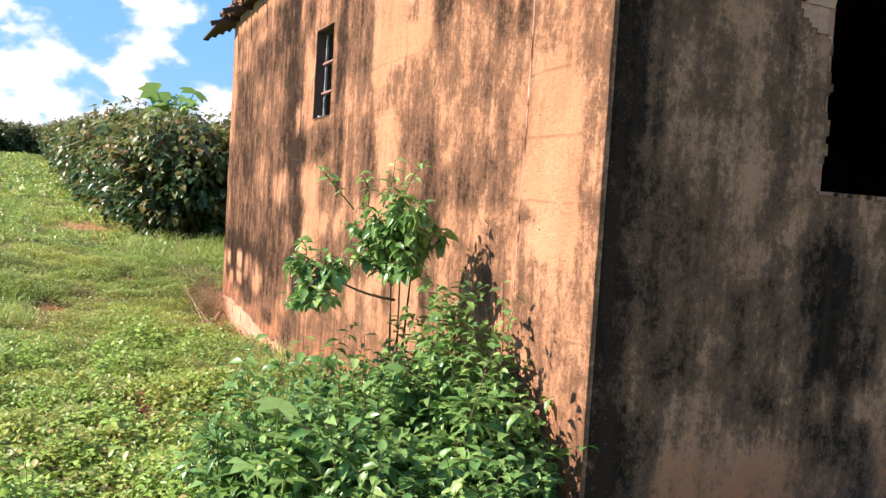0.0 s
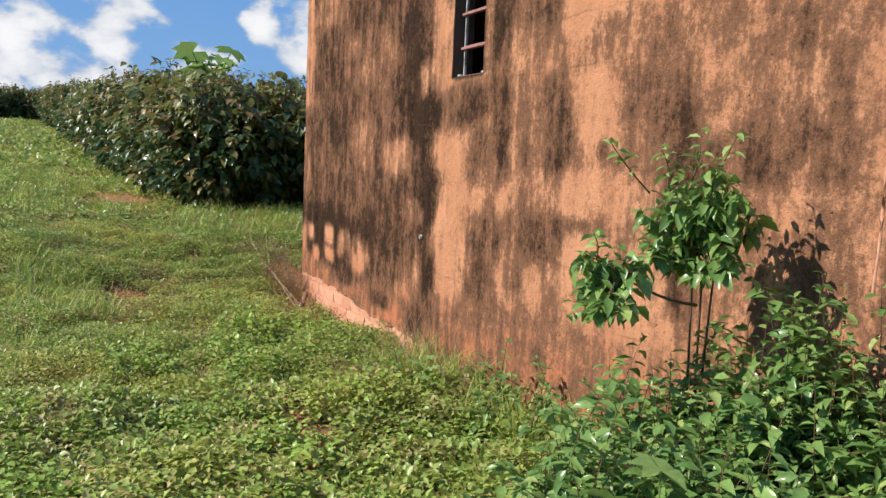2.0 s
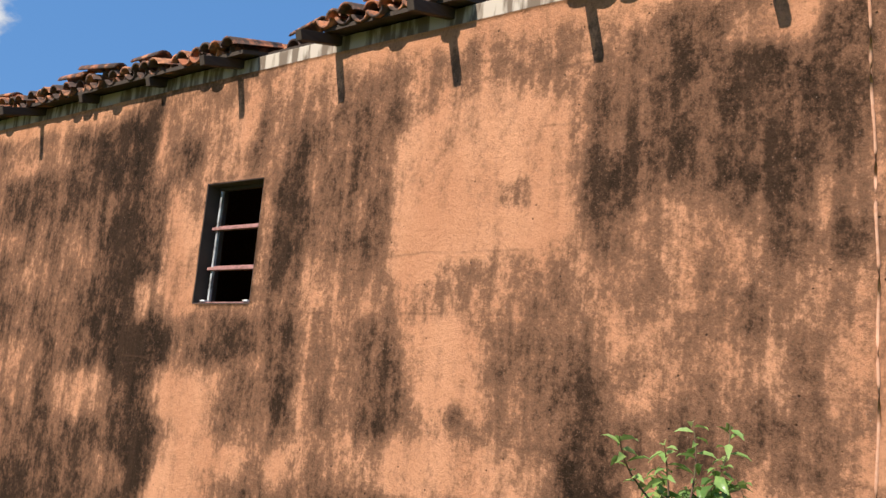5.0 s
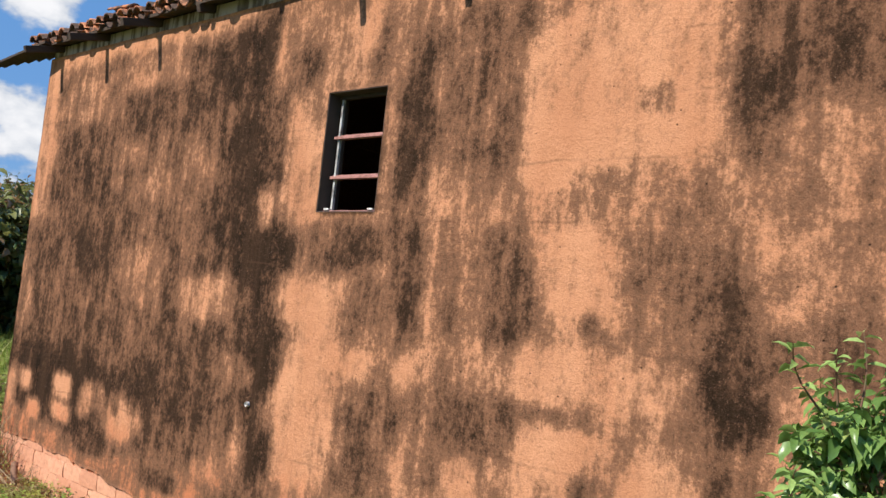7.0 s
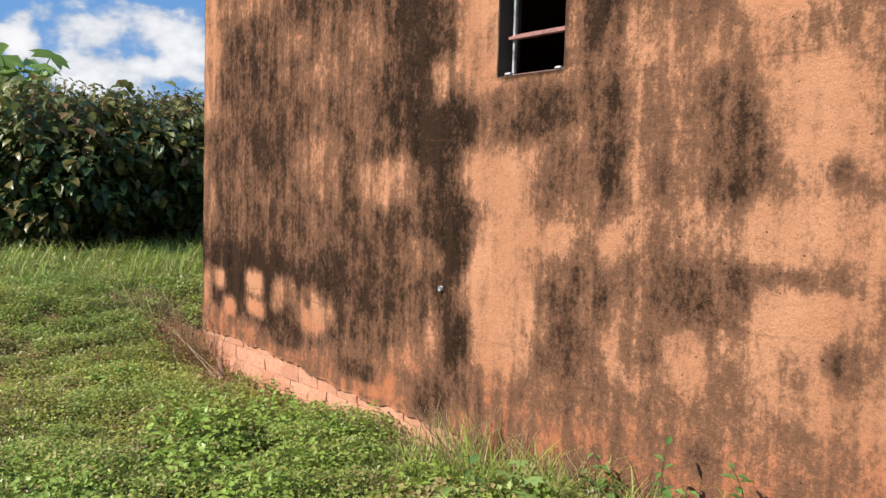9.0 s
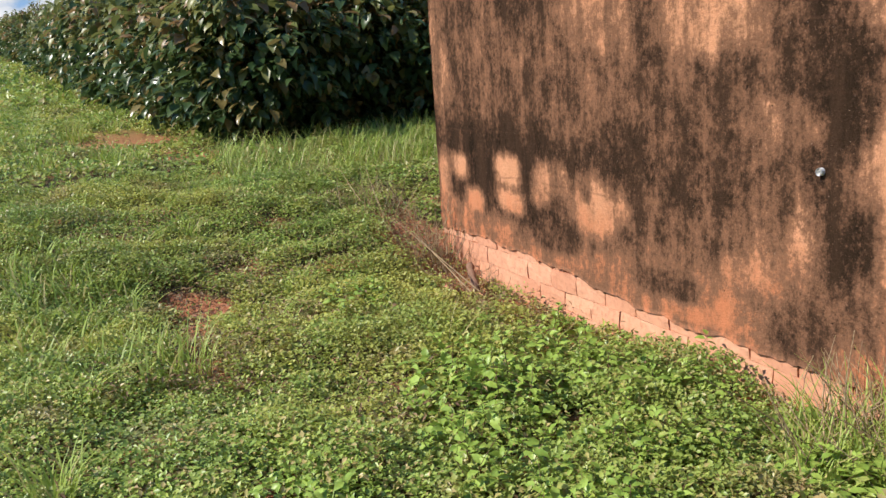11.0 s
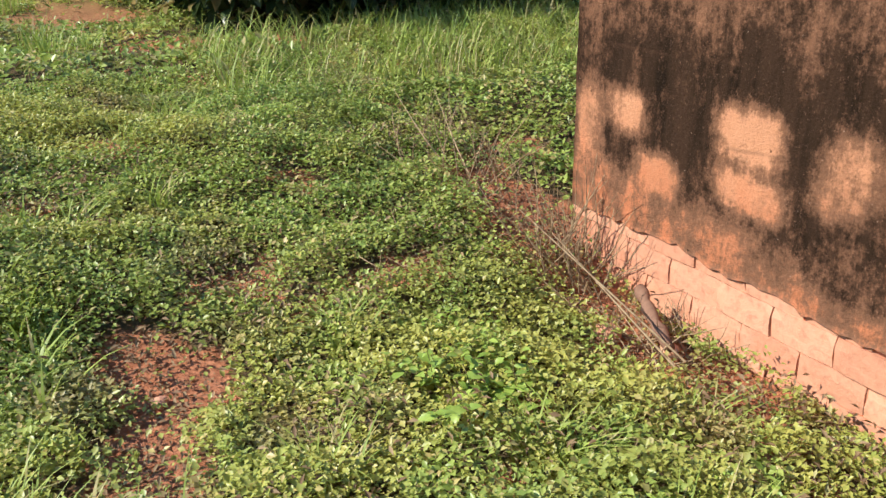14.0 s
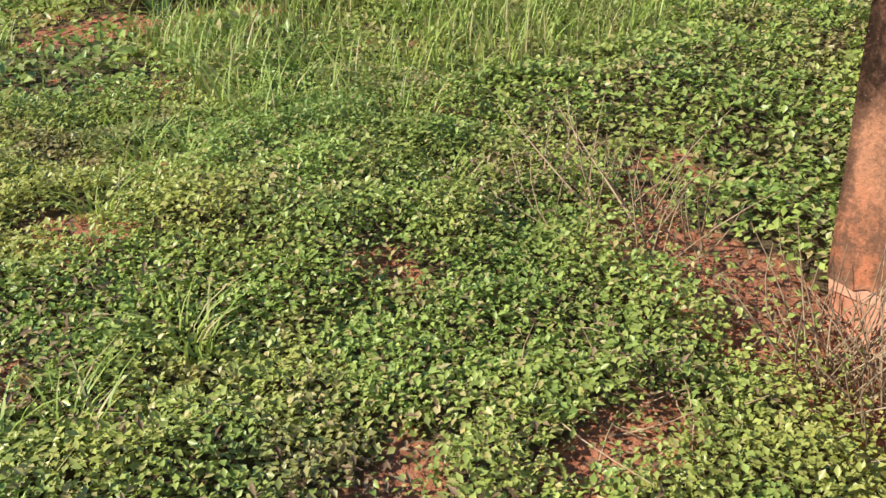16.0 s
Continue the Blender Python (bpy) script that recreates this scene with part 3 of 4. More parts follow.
def house():
    bm = bmesh.new()
    y0, y1, z0, z1 = WIN
    a, b = WALL_X + 0.028, WALL_X + 0.17
    for lo, hi in (((a, NEAR_Y + 0.03, -0.6), (b, y0, TOP_Z)), ((a, y1, -0.6), (b, FAR_Y, TOP_Z)), ((a, y0, -0.6), (b, y1, z0)), ((a, y0, z1), (b, y1, TOP_Z))):
        box(bm, lo, hi)
    west = tagged(part("wall_west", bm, MORTAR), "long orange plastered wall, streaked with black mould, bricks bare at its foot", "wall", kind="structure")
    coat("plaster", lines(NEAR_Y, FAR_Y, 0.04, (y0, y1)), lines(-0.15, TOP_Z, 0.04, (z0, z1)),
         lambda u, z: y0 < u < y1 and z0 < z < z1, lambda u, z, d: (WALL_X + d, u, z), west_stain_and_dapple, west, foot_of_plaster)
    # reveals of the window opening, coloured near black for the shade on the jamb
    bm = bmesh.new()
    for lo, hi in (((WALL_X + 0.004, y1 - 0.006, z0), (b, y1 + 0.003, z1)), ((WALL_X + 0.004, y0 - 0.003, z0), (b, y0 + 0.006, z1)),
                   ((WALL_X + 0.004, y0 + 0.006, z0 - 0.003), (b, y1 - 0.006, z0 + 0.006)), ((WALL_X + 0.004, y0 + 0.006, z1 - 0.006), (b, y1 - 0.006, z1 + 0.003))):
        box(bm, lo, hi)
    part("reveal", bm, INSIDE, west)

    bm = bmesh.new()
    hole = (3.17, 4.4, 1.70, 2.75)
    a, b = NEAR_Y + 0.028, NEAR_Y + 0.17
    x0, x1 = WALL_X + 0.17, 8.6
    for lo, hi in (((WALL_X + 0.003, a, -0.6), (hole[0], b, TOP_Z)), ((hole[1], a, -0.6), (x1, b, TOP_Z)), ((hole[0], a, -0.6), (hole[1], b, hole[2])), ((hole[0], a, hole[3]), (hole[1], b, TOP_Z))):
        box(bm, lo, hi)
    south = tagged(part("wall_south", bm, MORTAR), "shaded blackened plaster wall with a ragged broken window hole", "wall", kind="structure")

    def broken(x, z):
        jag = 0.035 * float(wavy(x, z, 9.0)) + 0.025 * float(wavy(z, x, 23.0))
        if hole[0] + jag - 0.02 - 0.09 * math.exp(-((z - 1.76) / 0.05) ** 2) < x < hole[1] + jag and hole[2] + jag * 0.4 - 0.01 < z < hole[3]:
            return True
        return x > 2.95 + jag + 0.25 * max(0, 2.46 - z) / 0.1 * 0.9 and 2.36 + jag < z < 2.72 and x < hole[0] + 0.02
    coat("plaster", np.concatenate([lines(WALL_X + 0.027, 4.6, 0.018, ()), np.arange(4.7, x1 + 0.01, 0.1)]), lines(-0.3, TOP_Z, 0.018, ()), broken, lambda u, z, d: (u, NEAR_Y + d, z), south_stain, south)
    bm = bmesh.new()
    box(bm, (x1 - 0.15, NEAR_Y + 0.18, -0.6), (x1, FAR_Y - 0.16, TOP_Z + 0.2))
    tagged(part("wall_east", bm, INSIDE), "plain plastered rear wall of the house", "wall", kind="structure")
    bm = bmesh.new()
    box(bm, (x0 + 0.001, FAR_Y - 0.15, -0.6), (x1, FAR_Y, TOP_Z))
    tagged(part("wall_north", bm, MORTAR), "plain end wall of the house", "wall", kind="structure")
    bm = bmesh.new()
    box(bm, (x0 + 0.004, NEAR_Y + 0.18, -0.3), (x1 - 0.16, FAR_Y - 0.16, 0.08))
    tagged(part("floor", bm, INSIDE), "dark floor inside the house", "floor", kind="structure")
    bm = bmesh.new()
    box(bm, (WALL_X + 0.012, NEAR_Y + 0.02, TOP_Z + 0.003), (WALL_X + 0.17, FAR_Y - 0.02, TOP_Z + 0.10), 0.008)
    tagged(part("trim", bm, BEAM), "limewashed ring beam along the wall top, streaked with soot", "beam", kind="structure")
    return west, south


wall_west, wall_south = house()


def window():
    y0, y1, z0, z1 = WIN
    win = tagged(new("window_1"), "narrow barred window opening without glass, dark inside", "window", kind="structure")
    x = WALL_X + 0.075
    bm = bmesh.new()
    box(bm, (x, y1 - 0.06, z0 + 0.006), (x + 0.02, y1 - 0.044, z1 - 0.03), 0.003)
    part("post", bm, POST, win, "upright bar, white with dark mottling")
    for z in (2.415, 2.665):
        bm = bmesh.new()
        box(bm, (x - 0.02, y0 + 0.006, z), (x + 0.02, y1 - 0.03, z + 0.018), 0.003)
        box(bm, (x + 0.006, y0 + 0.006, z + 0.018), (x + 0.02, y1 - 0.03, z + 0.03), 0.002)
        part("crossbar", bm, BAR, win, "rust-pink steel crossbar")
    bm = bmesh.new()
    box(bm, (x - 0.03, y0 + 0.006, z0 + 0.007), (x + 0.03, y1 - 0.008, z0 + 0.018), 0.002)
    part("sill", bm, BAR, win)
    for y in (y0 + 0.08, y1 - 0.05):
        bm = bmesh.new()
        box(bm, (x - 0.04, y - 0.022, z0 + 0.019), (x - 0.015, y + 0.022, z0 + 0.03), 0.003)
        part("bracket", bm, CONDUIT, win, "scrap of white paint")
    bm = bmesh.new()
    box(bm, (x, y0 + 0.02, z1 - 0.03), (x + 0.03, y1 - 0.02, z1 - 0.008), 0.003)
    part("head", bm, TIMBER, win)


window()


def conduit():
    bm = bmesh.new()
    m = Matrix.Translation((WALL_X - 0.004, 7.7, 0.963)) @ Matrix.Rotation(radians(90), 4, "Y")
    bmesh.ops.create_cone(bm, cap_ends=False, segments=20, radius1=0.016, radius2=0.016, depth=0.03, matrix=m)
    bmesh.ops.create_cone(bm, cap_ends=False, segments=20, radius1=0.01, radius2=0.01, depth=0.03, matrix=m)
    bmesh.ops.create_cone(bm, cap_ends=True, segments=20, radius1=0.0159, radius2=0.0159, depth=0.004, matrix=m)
    tagged(part("conduit_end", bm, CONDUIT), "short white plastic pipe end in the wall", "pipe")


conduit()


def wall_cable():
    pile = Pile()
    pts = [(WALL_X + 0.001, 3.54 + 0.012 * math.sin(z * 2.1) + 0.003 * math.sin(z * 13), z) for z in np.arange(1.15, 3.6, 0.07)]
    pile.put(*tube(pts, [0.006 + 0.001 * math.sin(i * 2.3) for i in range(len(pts))], 6))
    pale = material("painted_over_cable", plain_look((0.66, 0.35, 0.22), (0.54, 0.25, 0.14), 25.0, 0.9))
    tagged(new("wall_cable", pile.mesh("wall_cable", pale)), "thin cable painted over in orange, running down the wall", "cable")


wall_cable()

# ---- roof ----
PITCH = 0.30
RAFTERS = (11.03, 10.21, 9.38, 8.66, 7.87, 7.1, 6.28, 5.5, 4.73, 3.93, 3.13)


def roof_z(x):
    return 3.745 + PITCH * (x - WALL_X)


def roof():
    ridge = 5.3
    bm = bmesh.new()
    for y0, y1, x0 in ((2.6, 4.8, 1.83), (4.8, 5.36, 2.06), (5.36, 6.27, 1.83), (6.27, 6.95, 2.03), (6.95, 11.6, 1.83)):
        pts = [(x0, y0), (ridge, y0), (ridge, y1), (x0, y1)]
        low = [bm.verts.new((x, y, roof_z(x))) for x, y in pts]
        top = [bm.verts.new((x, y, roof_z(x) + 0.025)) for x, y in pts]
        bm.faces.new(low[::-1]), bm.faces.new(top)
        for i in range(4):
            bm.faces.new((low[i], low[(i + 1) % 4], top[(i + 1) % 4], top[i]))
    deck = tagged(part("roof", bm, TIMBER), "sagging clay tile roof on dark boards, tiles slipped and missing along the eave", "roof", kind="structure")
    bm = bmesh.new()
    pts = [(ridge, 2.6), (8.8, 2.6), (8.8, 11.6), (ridge, 11.6)]
    peak = roof_z(ridge)
    low = [bm.verts.new((x, y, peak - PITCH * (x - ridge))) for x, y in pts]
    top = [bm.verts.new((x, y, peak - PITCH * (x - ridge) + 0.07)) for x, y in pts]
    bm.faces.new(low[::-1]), bm.faces.new(top)
    for i in range(4):
        bm.faces.new((low[i], low[(i + 1) % 4], top[(i + 1) % 4], top[i]))
    part("rear_slope", bm, TILE, deck)
    # gable infill at both ends
    for name, y in (("gable_south", NEAR_Y + 0.03), ("gable_north", FAR_Y - 0.15)):
        bm = bmesh.new()
        tri = [(WALL_X + 0.18, TOP_Z + 0.003), (8.58, TOP_Z + 0.003), (ridge, peak - 0.01)]
        f = [bm.verts.new((x, y, z)) for x, z in tri]
        g = [bm.verts.new((x, y + 0.14, z)) for x, z in tri]
        bm.faces.new(f), bm.faces.new(g[::-1])
        for i in range(3):
            bm.faces.new((f[(i + 1) % 3], f[i], g[i], g[(i + 1) % 3]))
        tagged(part(name, bm, MORTAR), "plain triangular gable end", "wall", kind="structure")

    def tile_shape(up):
        verts, faces = [], []
        for k, (along, r) in enumerate(((0.0, 0.062), (0.25, 0.056), (0.46, 0.05))):
            for rr in (r, r - 0.014):
                for s in range(7):
                    a = math.pi * (0.06 + 0.88 * s / 6)
                    verts.append((along, math.cos(a) * rr, (math.sin(a) * rr - 0.015) * (1 if up else -1)))
        for k in range(2):
            for s in range(6):
                a, b = k * 14 + s, (k + 1) * 14 + s
                faces += [(a, a + 1, b + 1, b), (a + 7, b + 7, b + 8, a + 8)]
        for s in range(6):
            faces += [(s, s + 7, s + 8, s + 1), (28 + s, 29 + s, 36 + s, 35 + s)]
        for k in range(2):
            for e in (0, 6):
                a, b = k * 14 + e, (k + 1) * 14 + e
                faces.append((a, b, b + 7, a + 7))
        return verts, faces
    cover, pan = (raw_mesh("roof_tile", *tile_shape(u), TILE, False) for u in (True, False))
    rng = random.Random(4)
    rest = Pile()
    slope = math.atan(PITCH)
    for i in range(73):
        y = 2.68 + 0.121 * i
        sag = 0.02 * math.sin(y * 1.3)
        for row in range(9):
            for kind, me in ((1, cover), (0, pan)):
                x = WALL_X - 0.15 + row * 0.38 + rng.uniform(-0.03, 0.03)
                if row == 0 and (4.8 < y < 5.36 or 6.27 < y < 6.93):
                    continue
                if row == 0 and rng.random() < 0.1:
                    x += 0.06
                m = Matrix.Translation((x, y + (0.06 if not kind else 0) + rng.uniform(-0.012, 0.012), roof_z(x) + 0.05 + 0.022 * kind + sag * 0.3 + rng.uniform(-0.006, 0.012)))
                m = m @ Euler((rng.uniform(-0.08, 0.08), -slope + rng.uniform(-0.06, 0.04), rng.uniform(-0.07, 0.07))).to_matrix().to_4x4()
                if row < 2:
                    ob = child("roof_tile", me, deck)
                    ob.matrix_basis = m
                else:
                    v, f = tile_shape(kind == 1)
                    rest.put([m @ Vector(p) for p in v], f)
    tagged(child("upper_tiles", rest.mesh("upper_tiles", TILE, False), deck), kind="stuff")
    for k, (y, x, turn, lift) in enumerate(((8.6, 1.84, 1.45, 0.15), (8.2, 1.83, 1.6, 0.14), (7.9, 1.95, 1.4, 0.19), (6.5, 2.05, 1.2, 0.16), (5.75, 1.86, 1.3, 0.22), (5.45, 1.9, 1.5, 0.23), (9.6, 1.85, 1.5, 0.14))):
        ob = child("loose_tile", cover, deck)
        ob.matrix_basis = pose(x, y, roof_z(x) + lift - 0.03, 3 * k - 8, -8, math.degrees(turn))
    # rafter tails below the tiles
    for y in RAFTERS:
        tail = 0.13 if y in (8.66, 7.87) else 0.32 + 0.03 * math.sin(y * 7)
        bm = bmesh.new()
        box(bm, (-tail, -0.022, -0.03), (1.2, 0.022, 0.03), 0.005)
        ob = part("rafter", bm, TIMBER, deck, "dark weathered rafter tail")
        ob.matrix_basis = pose(WALL_X, y, roof_z(WALL_X) - 0.034, 0, -math.degrees(slope), 0)
    # splintered boards that stick out past the far end
    for k in range(6):
        bm = bmesh.new()
        box(bm, (-0.035, 0, -0.012), (0.035, 1.0, 0.012), 0.004)
        ob = part("broken_lath", bm, TIMBER, deck)
        ob.matrix_basis = pose(1.80 + 0.045 * k, 11.0 + 0.03 * k, 3.72 + 0.012 * k, -9 + 1.6 * k, 4 * k, 6 - 3 * k) @ Matrix.Diagonal((1, 1.0 - 0.08 * k, 1, 1))


roof()

# ---- plants ----
def stem_path(rng, base, top, bend, n=6):
    base, top = np.array(base, float), np.array(top, float)
    side = rng.normal(0, bend, 3) * (1, 1, 0.3)
    t = np.linspace(0, 1, n)[:, None]
    return base + (top - base) * t + side * np.sin(t * np.pi) * 0.6


def bush(name, label, category, seed, stems, leaf=0.075, every=0.035, mat=WEED_LEAF, fat=0.006, droop=-0.35, side_twigs=3, bare=0.15, ratio=0.46):
    """A leafy plant from stems given as (base, top): tapered stems with side twigs, and a leaf at every few centimetres."""
    rng = np.random.default_rng(seed)
    thing = tagged(new(name), label, category)
    wood, at, yaws, sizes, pitches = Pile(), [], [], [], []
    runs = []
    for base, top in stems:
        path = stem_path(rng, base, top, 0.09)
        runs.append((path, fat))
        length = np.linalg.norm(path[-1] - path[0])
        for _ in range(side_twigs):
            k = rng.uniform(0.35, 0.85)
            start = path[int(k * (len(path) - 1))]
            a = rng.uniform(0, 2 * np.pi)
            reach = length * rng.uniform(0.18, 0.4)
            runs.append((stem_path(rng, start, start + np.array((math.cos(a) * reach, math.sin(a) * reach, reach * rng.uniform(0.2, 0.9))), 0.04, 5), fat * 0.55))
    for path, r in runs:
        wood.put(*tube(path, [r * (1 - 0.75 * i / (len(path) - 1)) for i in range(len(path))], 5))
        seg = np.linalg.norm(np.diff(path, axis=0), axis=1).sum()
        count = max(3, int(seg / every))
        turn = rng.uniform(0, 6.28)
        for i in range(count):
            f = bare + (1 - bare) * (i + rng.uniform(0, 1)) / count
            u = min(f, 0.999) * (len(path) - 1)
            j = int(u)
            p = path[j] + (path[j + 1] - path[j]) * (u - j)
            turn += 2.4 + rng.normal(0, 0.4)
            at.append(p), yaws.append(turn)
            sizes.append(leaf * rng.uniform(0.6, 1.25) * (1.0 - 0.35 * f ** 4))
            pitches.append(droop + rng.normal(0, 0.35) + 0.5 * f ** 3)
    tagged(child("stem", wood.mesh("stem", STEM), thing), kind="stuff")
    foliage = child("foliage", leaves("foliage", rng, np.array(at), np.array(sizes), mat, np.array(yaws), np.array(pitches), ratio), thing)
    tagged(foliage, kind="stuff")
    return thing


def shrub():
    rng = np.random.default_rng(9)
    fork = np.array((1.56, 4.02, 1.10))
    bare = [((1.55, 4.0, 0.0), fork + (0, 0, 0.1)), ((1.59, 4.03, 0.0), fork + (0.07, 0.0, 0.2)), ((1.53, 4.0, 0.0), fork + (-0.05, 0.0, 0.12)), (fork - (0.02, 0, 0.06), (1.2, 4.04, 1.15))]
    crown = []
    for i in range(34):
        u = rng.normal(0, 1, 3)
        u /= np.linalg.norm(u)
        end = np.array((1.50, 4.0, 1.42)) + u * (0.23, 0.2, 0.23) * rng.uniform(0.75, 1.05)
        start = fork + (0, 0, rng.uniform(0.02, 0.22)) + (end - fork) * (0.35, 0.35, 0.0)
        crown.append((start, end))
    side = []
    for i in range(18):
        end = np.array((1.09, 4.08, 1.13)) + rng.uniform(-1, 1, 3) * (0.13, 0.1, 0.16)
        side.append(((1.22 - 0.08 * rng.uniform(), 4.04, 1.15), end))
    tips = [((1.52, 3.98, 1.5), (1.61, 3.93, 1.74)), ((1.44, 4.0, 1.5), (1.50, 4.02, 1.74)), ((1.32, 4.08, 1.48), (1.14, 4.12, 1.68)), ((1.38, 4.05, 1.5), (1.33, 4.05, 1.66)), ((1.08, 4.07, 1.22), (1.05, 4.06, 1.33))]
    thing = bush("young_tree", "young broad-leaved tree with thin bare brown stems beside the orange wall", "tree", 3, crown + side, 0.088, 0.017, fat=0.0035, bare=0.3, droop=-0.7, side_twigs=1, ratio=0.5)
    for base, top in bare:
        pile = Pile()
        pile.put(*tube(stem_path(rng, base, top, 0.03), [0.008, 0.0075, 0.007, 0.006, 0.005, 0.004], 6))
        child("stem", pile.mesh("stem", STEM), thing)
    at, yaws = [], []
    for base, top in tips:
        path = stem_path(rng, base, top, 0.03)
        wood = Pile()
        wood.put(*tube(path, [0.004, 0.0036, 0.0032, 0.0028, 0.0022, 0.0015], 5))
        for i in range(11):
            u = (0.3 + 0.7 * i / 10) * 4.999
            at.append(path[int(u)] + (path[int(u) + 1] - path[int(u)]) * (u % 1)), yaws.append(i * 2.4)
        child("tip_stem", wood.mesh("tip_stem", STEM), thing)
    tagged(child("tip_leaves", leaves("tip_leaves", rng, np.array(at), rng.uniform(0.045, 0.085, len(at)), PALE_LEAF, np.array(yaws), rng.normal(0.05, 0.35, len(at)), 0.42), thing), kind="stuff")


shrub()


def weeds():
    rng = np.random.default_rng(12)
    clumps = ((1.25, 3.35, 0.38, 0.86, 32), (1.62, 3.55, 0.26, 1.15, 28), (1.0, 3.75, 0.3, 0.92, 26), (1.7, 3.12, 0.18, 0.78, 20), (0.88, 3.55, 0.26, 1.0, 26), (1.45, 2.95, 0.25, 0.7, 22),
              (1.72, 3.95, 0.18, 1.0, 18), (1.0, 2.9, 0.26, 0.66, 22), (0.85, 4.15, 0.25, 0.4, 14), (1.45, 4.35, 0.3, 0.6, 20),
              (1.66, 3.35, 0.24, 1.16, 26), (1.4, 3.65, 0.3, 0.74, 24), (1.0, 3.2, 0.26, 0.86, 24), (1.15, 4.1, 0.3, 0.6, 20), (1.7, 4.2, 0.2, 0.8, 16), (1.7, 3.55, 0.2, 1.24, 24), (1.72, 3.25, 0.16, 0.98, 16), (1.58, 3.85, 0.24, 1.04, 28), (1.3, 3.95, 0.26, 0.86, 22))
    for k, (cx, cy, r, h, n) in enumerate(clumps):
        stems = []
        for _ in range(n):
            a, d = rng.uniform(0, 6.28), r * math.sqrt(rng.uniform(0, 1))
            bx, by = cx + 0.7 * d * math.cos(a), cy + 0.7 * d * math.sin(a)
            tx, ty = min(cx + 1.2 * d * math.cos(a), 1.86), cy + 1.2 * d * math.sin(a)
            bx = min(bx, 1.86)
            stems.append(((bx, by, float(ground_z(bx, by)) - 0.02), (tx, ty, h * rng.uniform(0.65, 1.08) * (1 - 0.35 * (d / r) ** 2))))
        bush("weed_bush", "dense leafy green weeds growing against the foot of the wall", "weeds", 40 + k, stems, 0.092, 0.025, side_twigs=2, fat=0.0045)["group"] = "weeds by the wall"
    shoots = [((1.8, 3.45, 0.1), (1.82, 3.42, 1.22)), ((1.74, 3.3, 0.1), (1.78, 3.2, 1.18)), ((1.6, 3.2, 0.1), (1.64, 3.05, 1.08)), ((1.84, 3.7, 0.1), (1.86, 3.72, 1.2))]
    bush("tall_shoots", "slender green shoots taller than the weeds round them", "weeds", 77, shoots, 0.08, 0.04, side_twigs=1, fat=0.005)
    for k, (x, y, h) in enumerate(((1.72, 5.55, 0.5), (1.7, 5.85, 0.52), (1.6, 5.15, 0.45), (1.75, 6.3, 0.34), (1.3, 6.7, 0.3), (1.75, 4.9, 0.5), (1.5, 5.6, 0.4))):
        z = float(ground_z(x, y))
        stems = [((x, y, z), (x + 0.05, y + 0.03, z + h)), ((x, y, z), (x - 0.08, y - 0.05, z + h * 0.8)), ((x, y, z), (x + 0.02, y - 0.1, z + h * 0.7))]
        bush("seedling", "small broad-leaved seedling at the foot of the wall", "weeds", 90 + k, stems, 0.09, 0.03, side_twigs=1)["group"] = "seedlings"


weeds()


def low_clumps():
    rng = np.random.default_rng(17)
    kinds = []
    for k in range(5):
        stems = []
        for _ in range(15):
            a, d = rng.uniform(0, 6.28), 0.2 * math.sqrt(rng.uniform(0, 1))
            x, y = d * math.cos(a), d * math.sin(a)
            stems.append(((x, y, -0.02), (x + rng.normal(0, 0.06), y + rng.normal(0, 0.06), rng.uniform(0.13, 0.28))))
        thing = bush("low_weed", "low clump of bright green broad-leaved weeds", "weeds", 140 + k, stems, 0.052, 0.022, LOW_LEAF, 0.003, 0.0, 1, ratio=0.62)
        thing["group"] = "low weed clumps"
        kinds.append(thing)
    spots = [(0.95, 7.6), (1.25, 8.3), (0.75, 8.45), (1.15, 7.95), (0.6, 7.2), (1.05, 8.9), (1.35, 8.75), (0.5, 7.9), (0.8, 9.2), (1.1, 9.35), (0.85, 10.2), (1.0, 10.5), (1.5, 8.5), (1.55, 7.9)]
    r = random.Random(21)
    while len(spots) < 62:
        x, y = r.uniform(-0.9, 1.6), r.uniform(3.9, 8.6)
        if r.random() < 0.5 + 0.6 * float(wavy(x, y, 1.5, 3.0)) and float(bareness(np.array(x), np.array(y))) < 0.3 and (y > 4.8 or x < 0.7):
            spots.append((x, y))
    for i, (x, y) in enumerate(spots):
        k = r.uniform(0.7, 1.15)
        m = pose(x, y, float(ground_z(x, y)), 0, 0, r.uniform(0, 360)) @ Matrix.Diagonal((k, k, k * r.uniform(0.7, 1.1), 1))
        if i < 5:
            kinds[i].matrix_basis = m
        else:
            copy_thing(kinds[i % 5], m)


low_clumps()


def lobed_leaf(size, lobes=7):
    """Outline of a palm-shaped leaf with pointed lobes, as triangles round a centre."""
    verts, faces = [(0, 0, 0)], []
    n = lobes * 2
    for i in range(n + 1):
        a = math.radians(-150 + 300 * i / n)
        r = size * ((1.0 if i % 2 else 0.7) * (1 - 0.22 * abs(a) / 2.6))
        verts.append((math.sin(a) * r, math.cos(a) * r, (-0.12 if i % 2 else 0.06) * size))
    for i in range(n):
        faces.append((0, i + 2, i + 1))
    return verts, faces


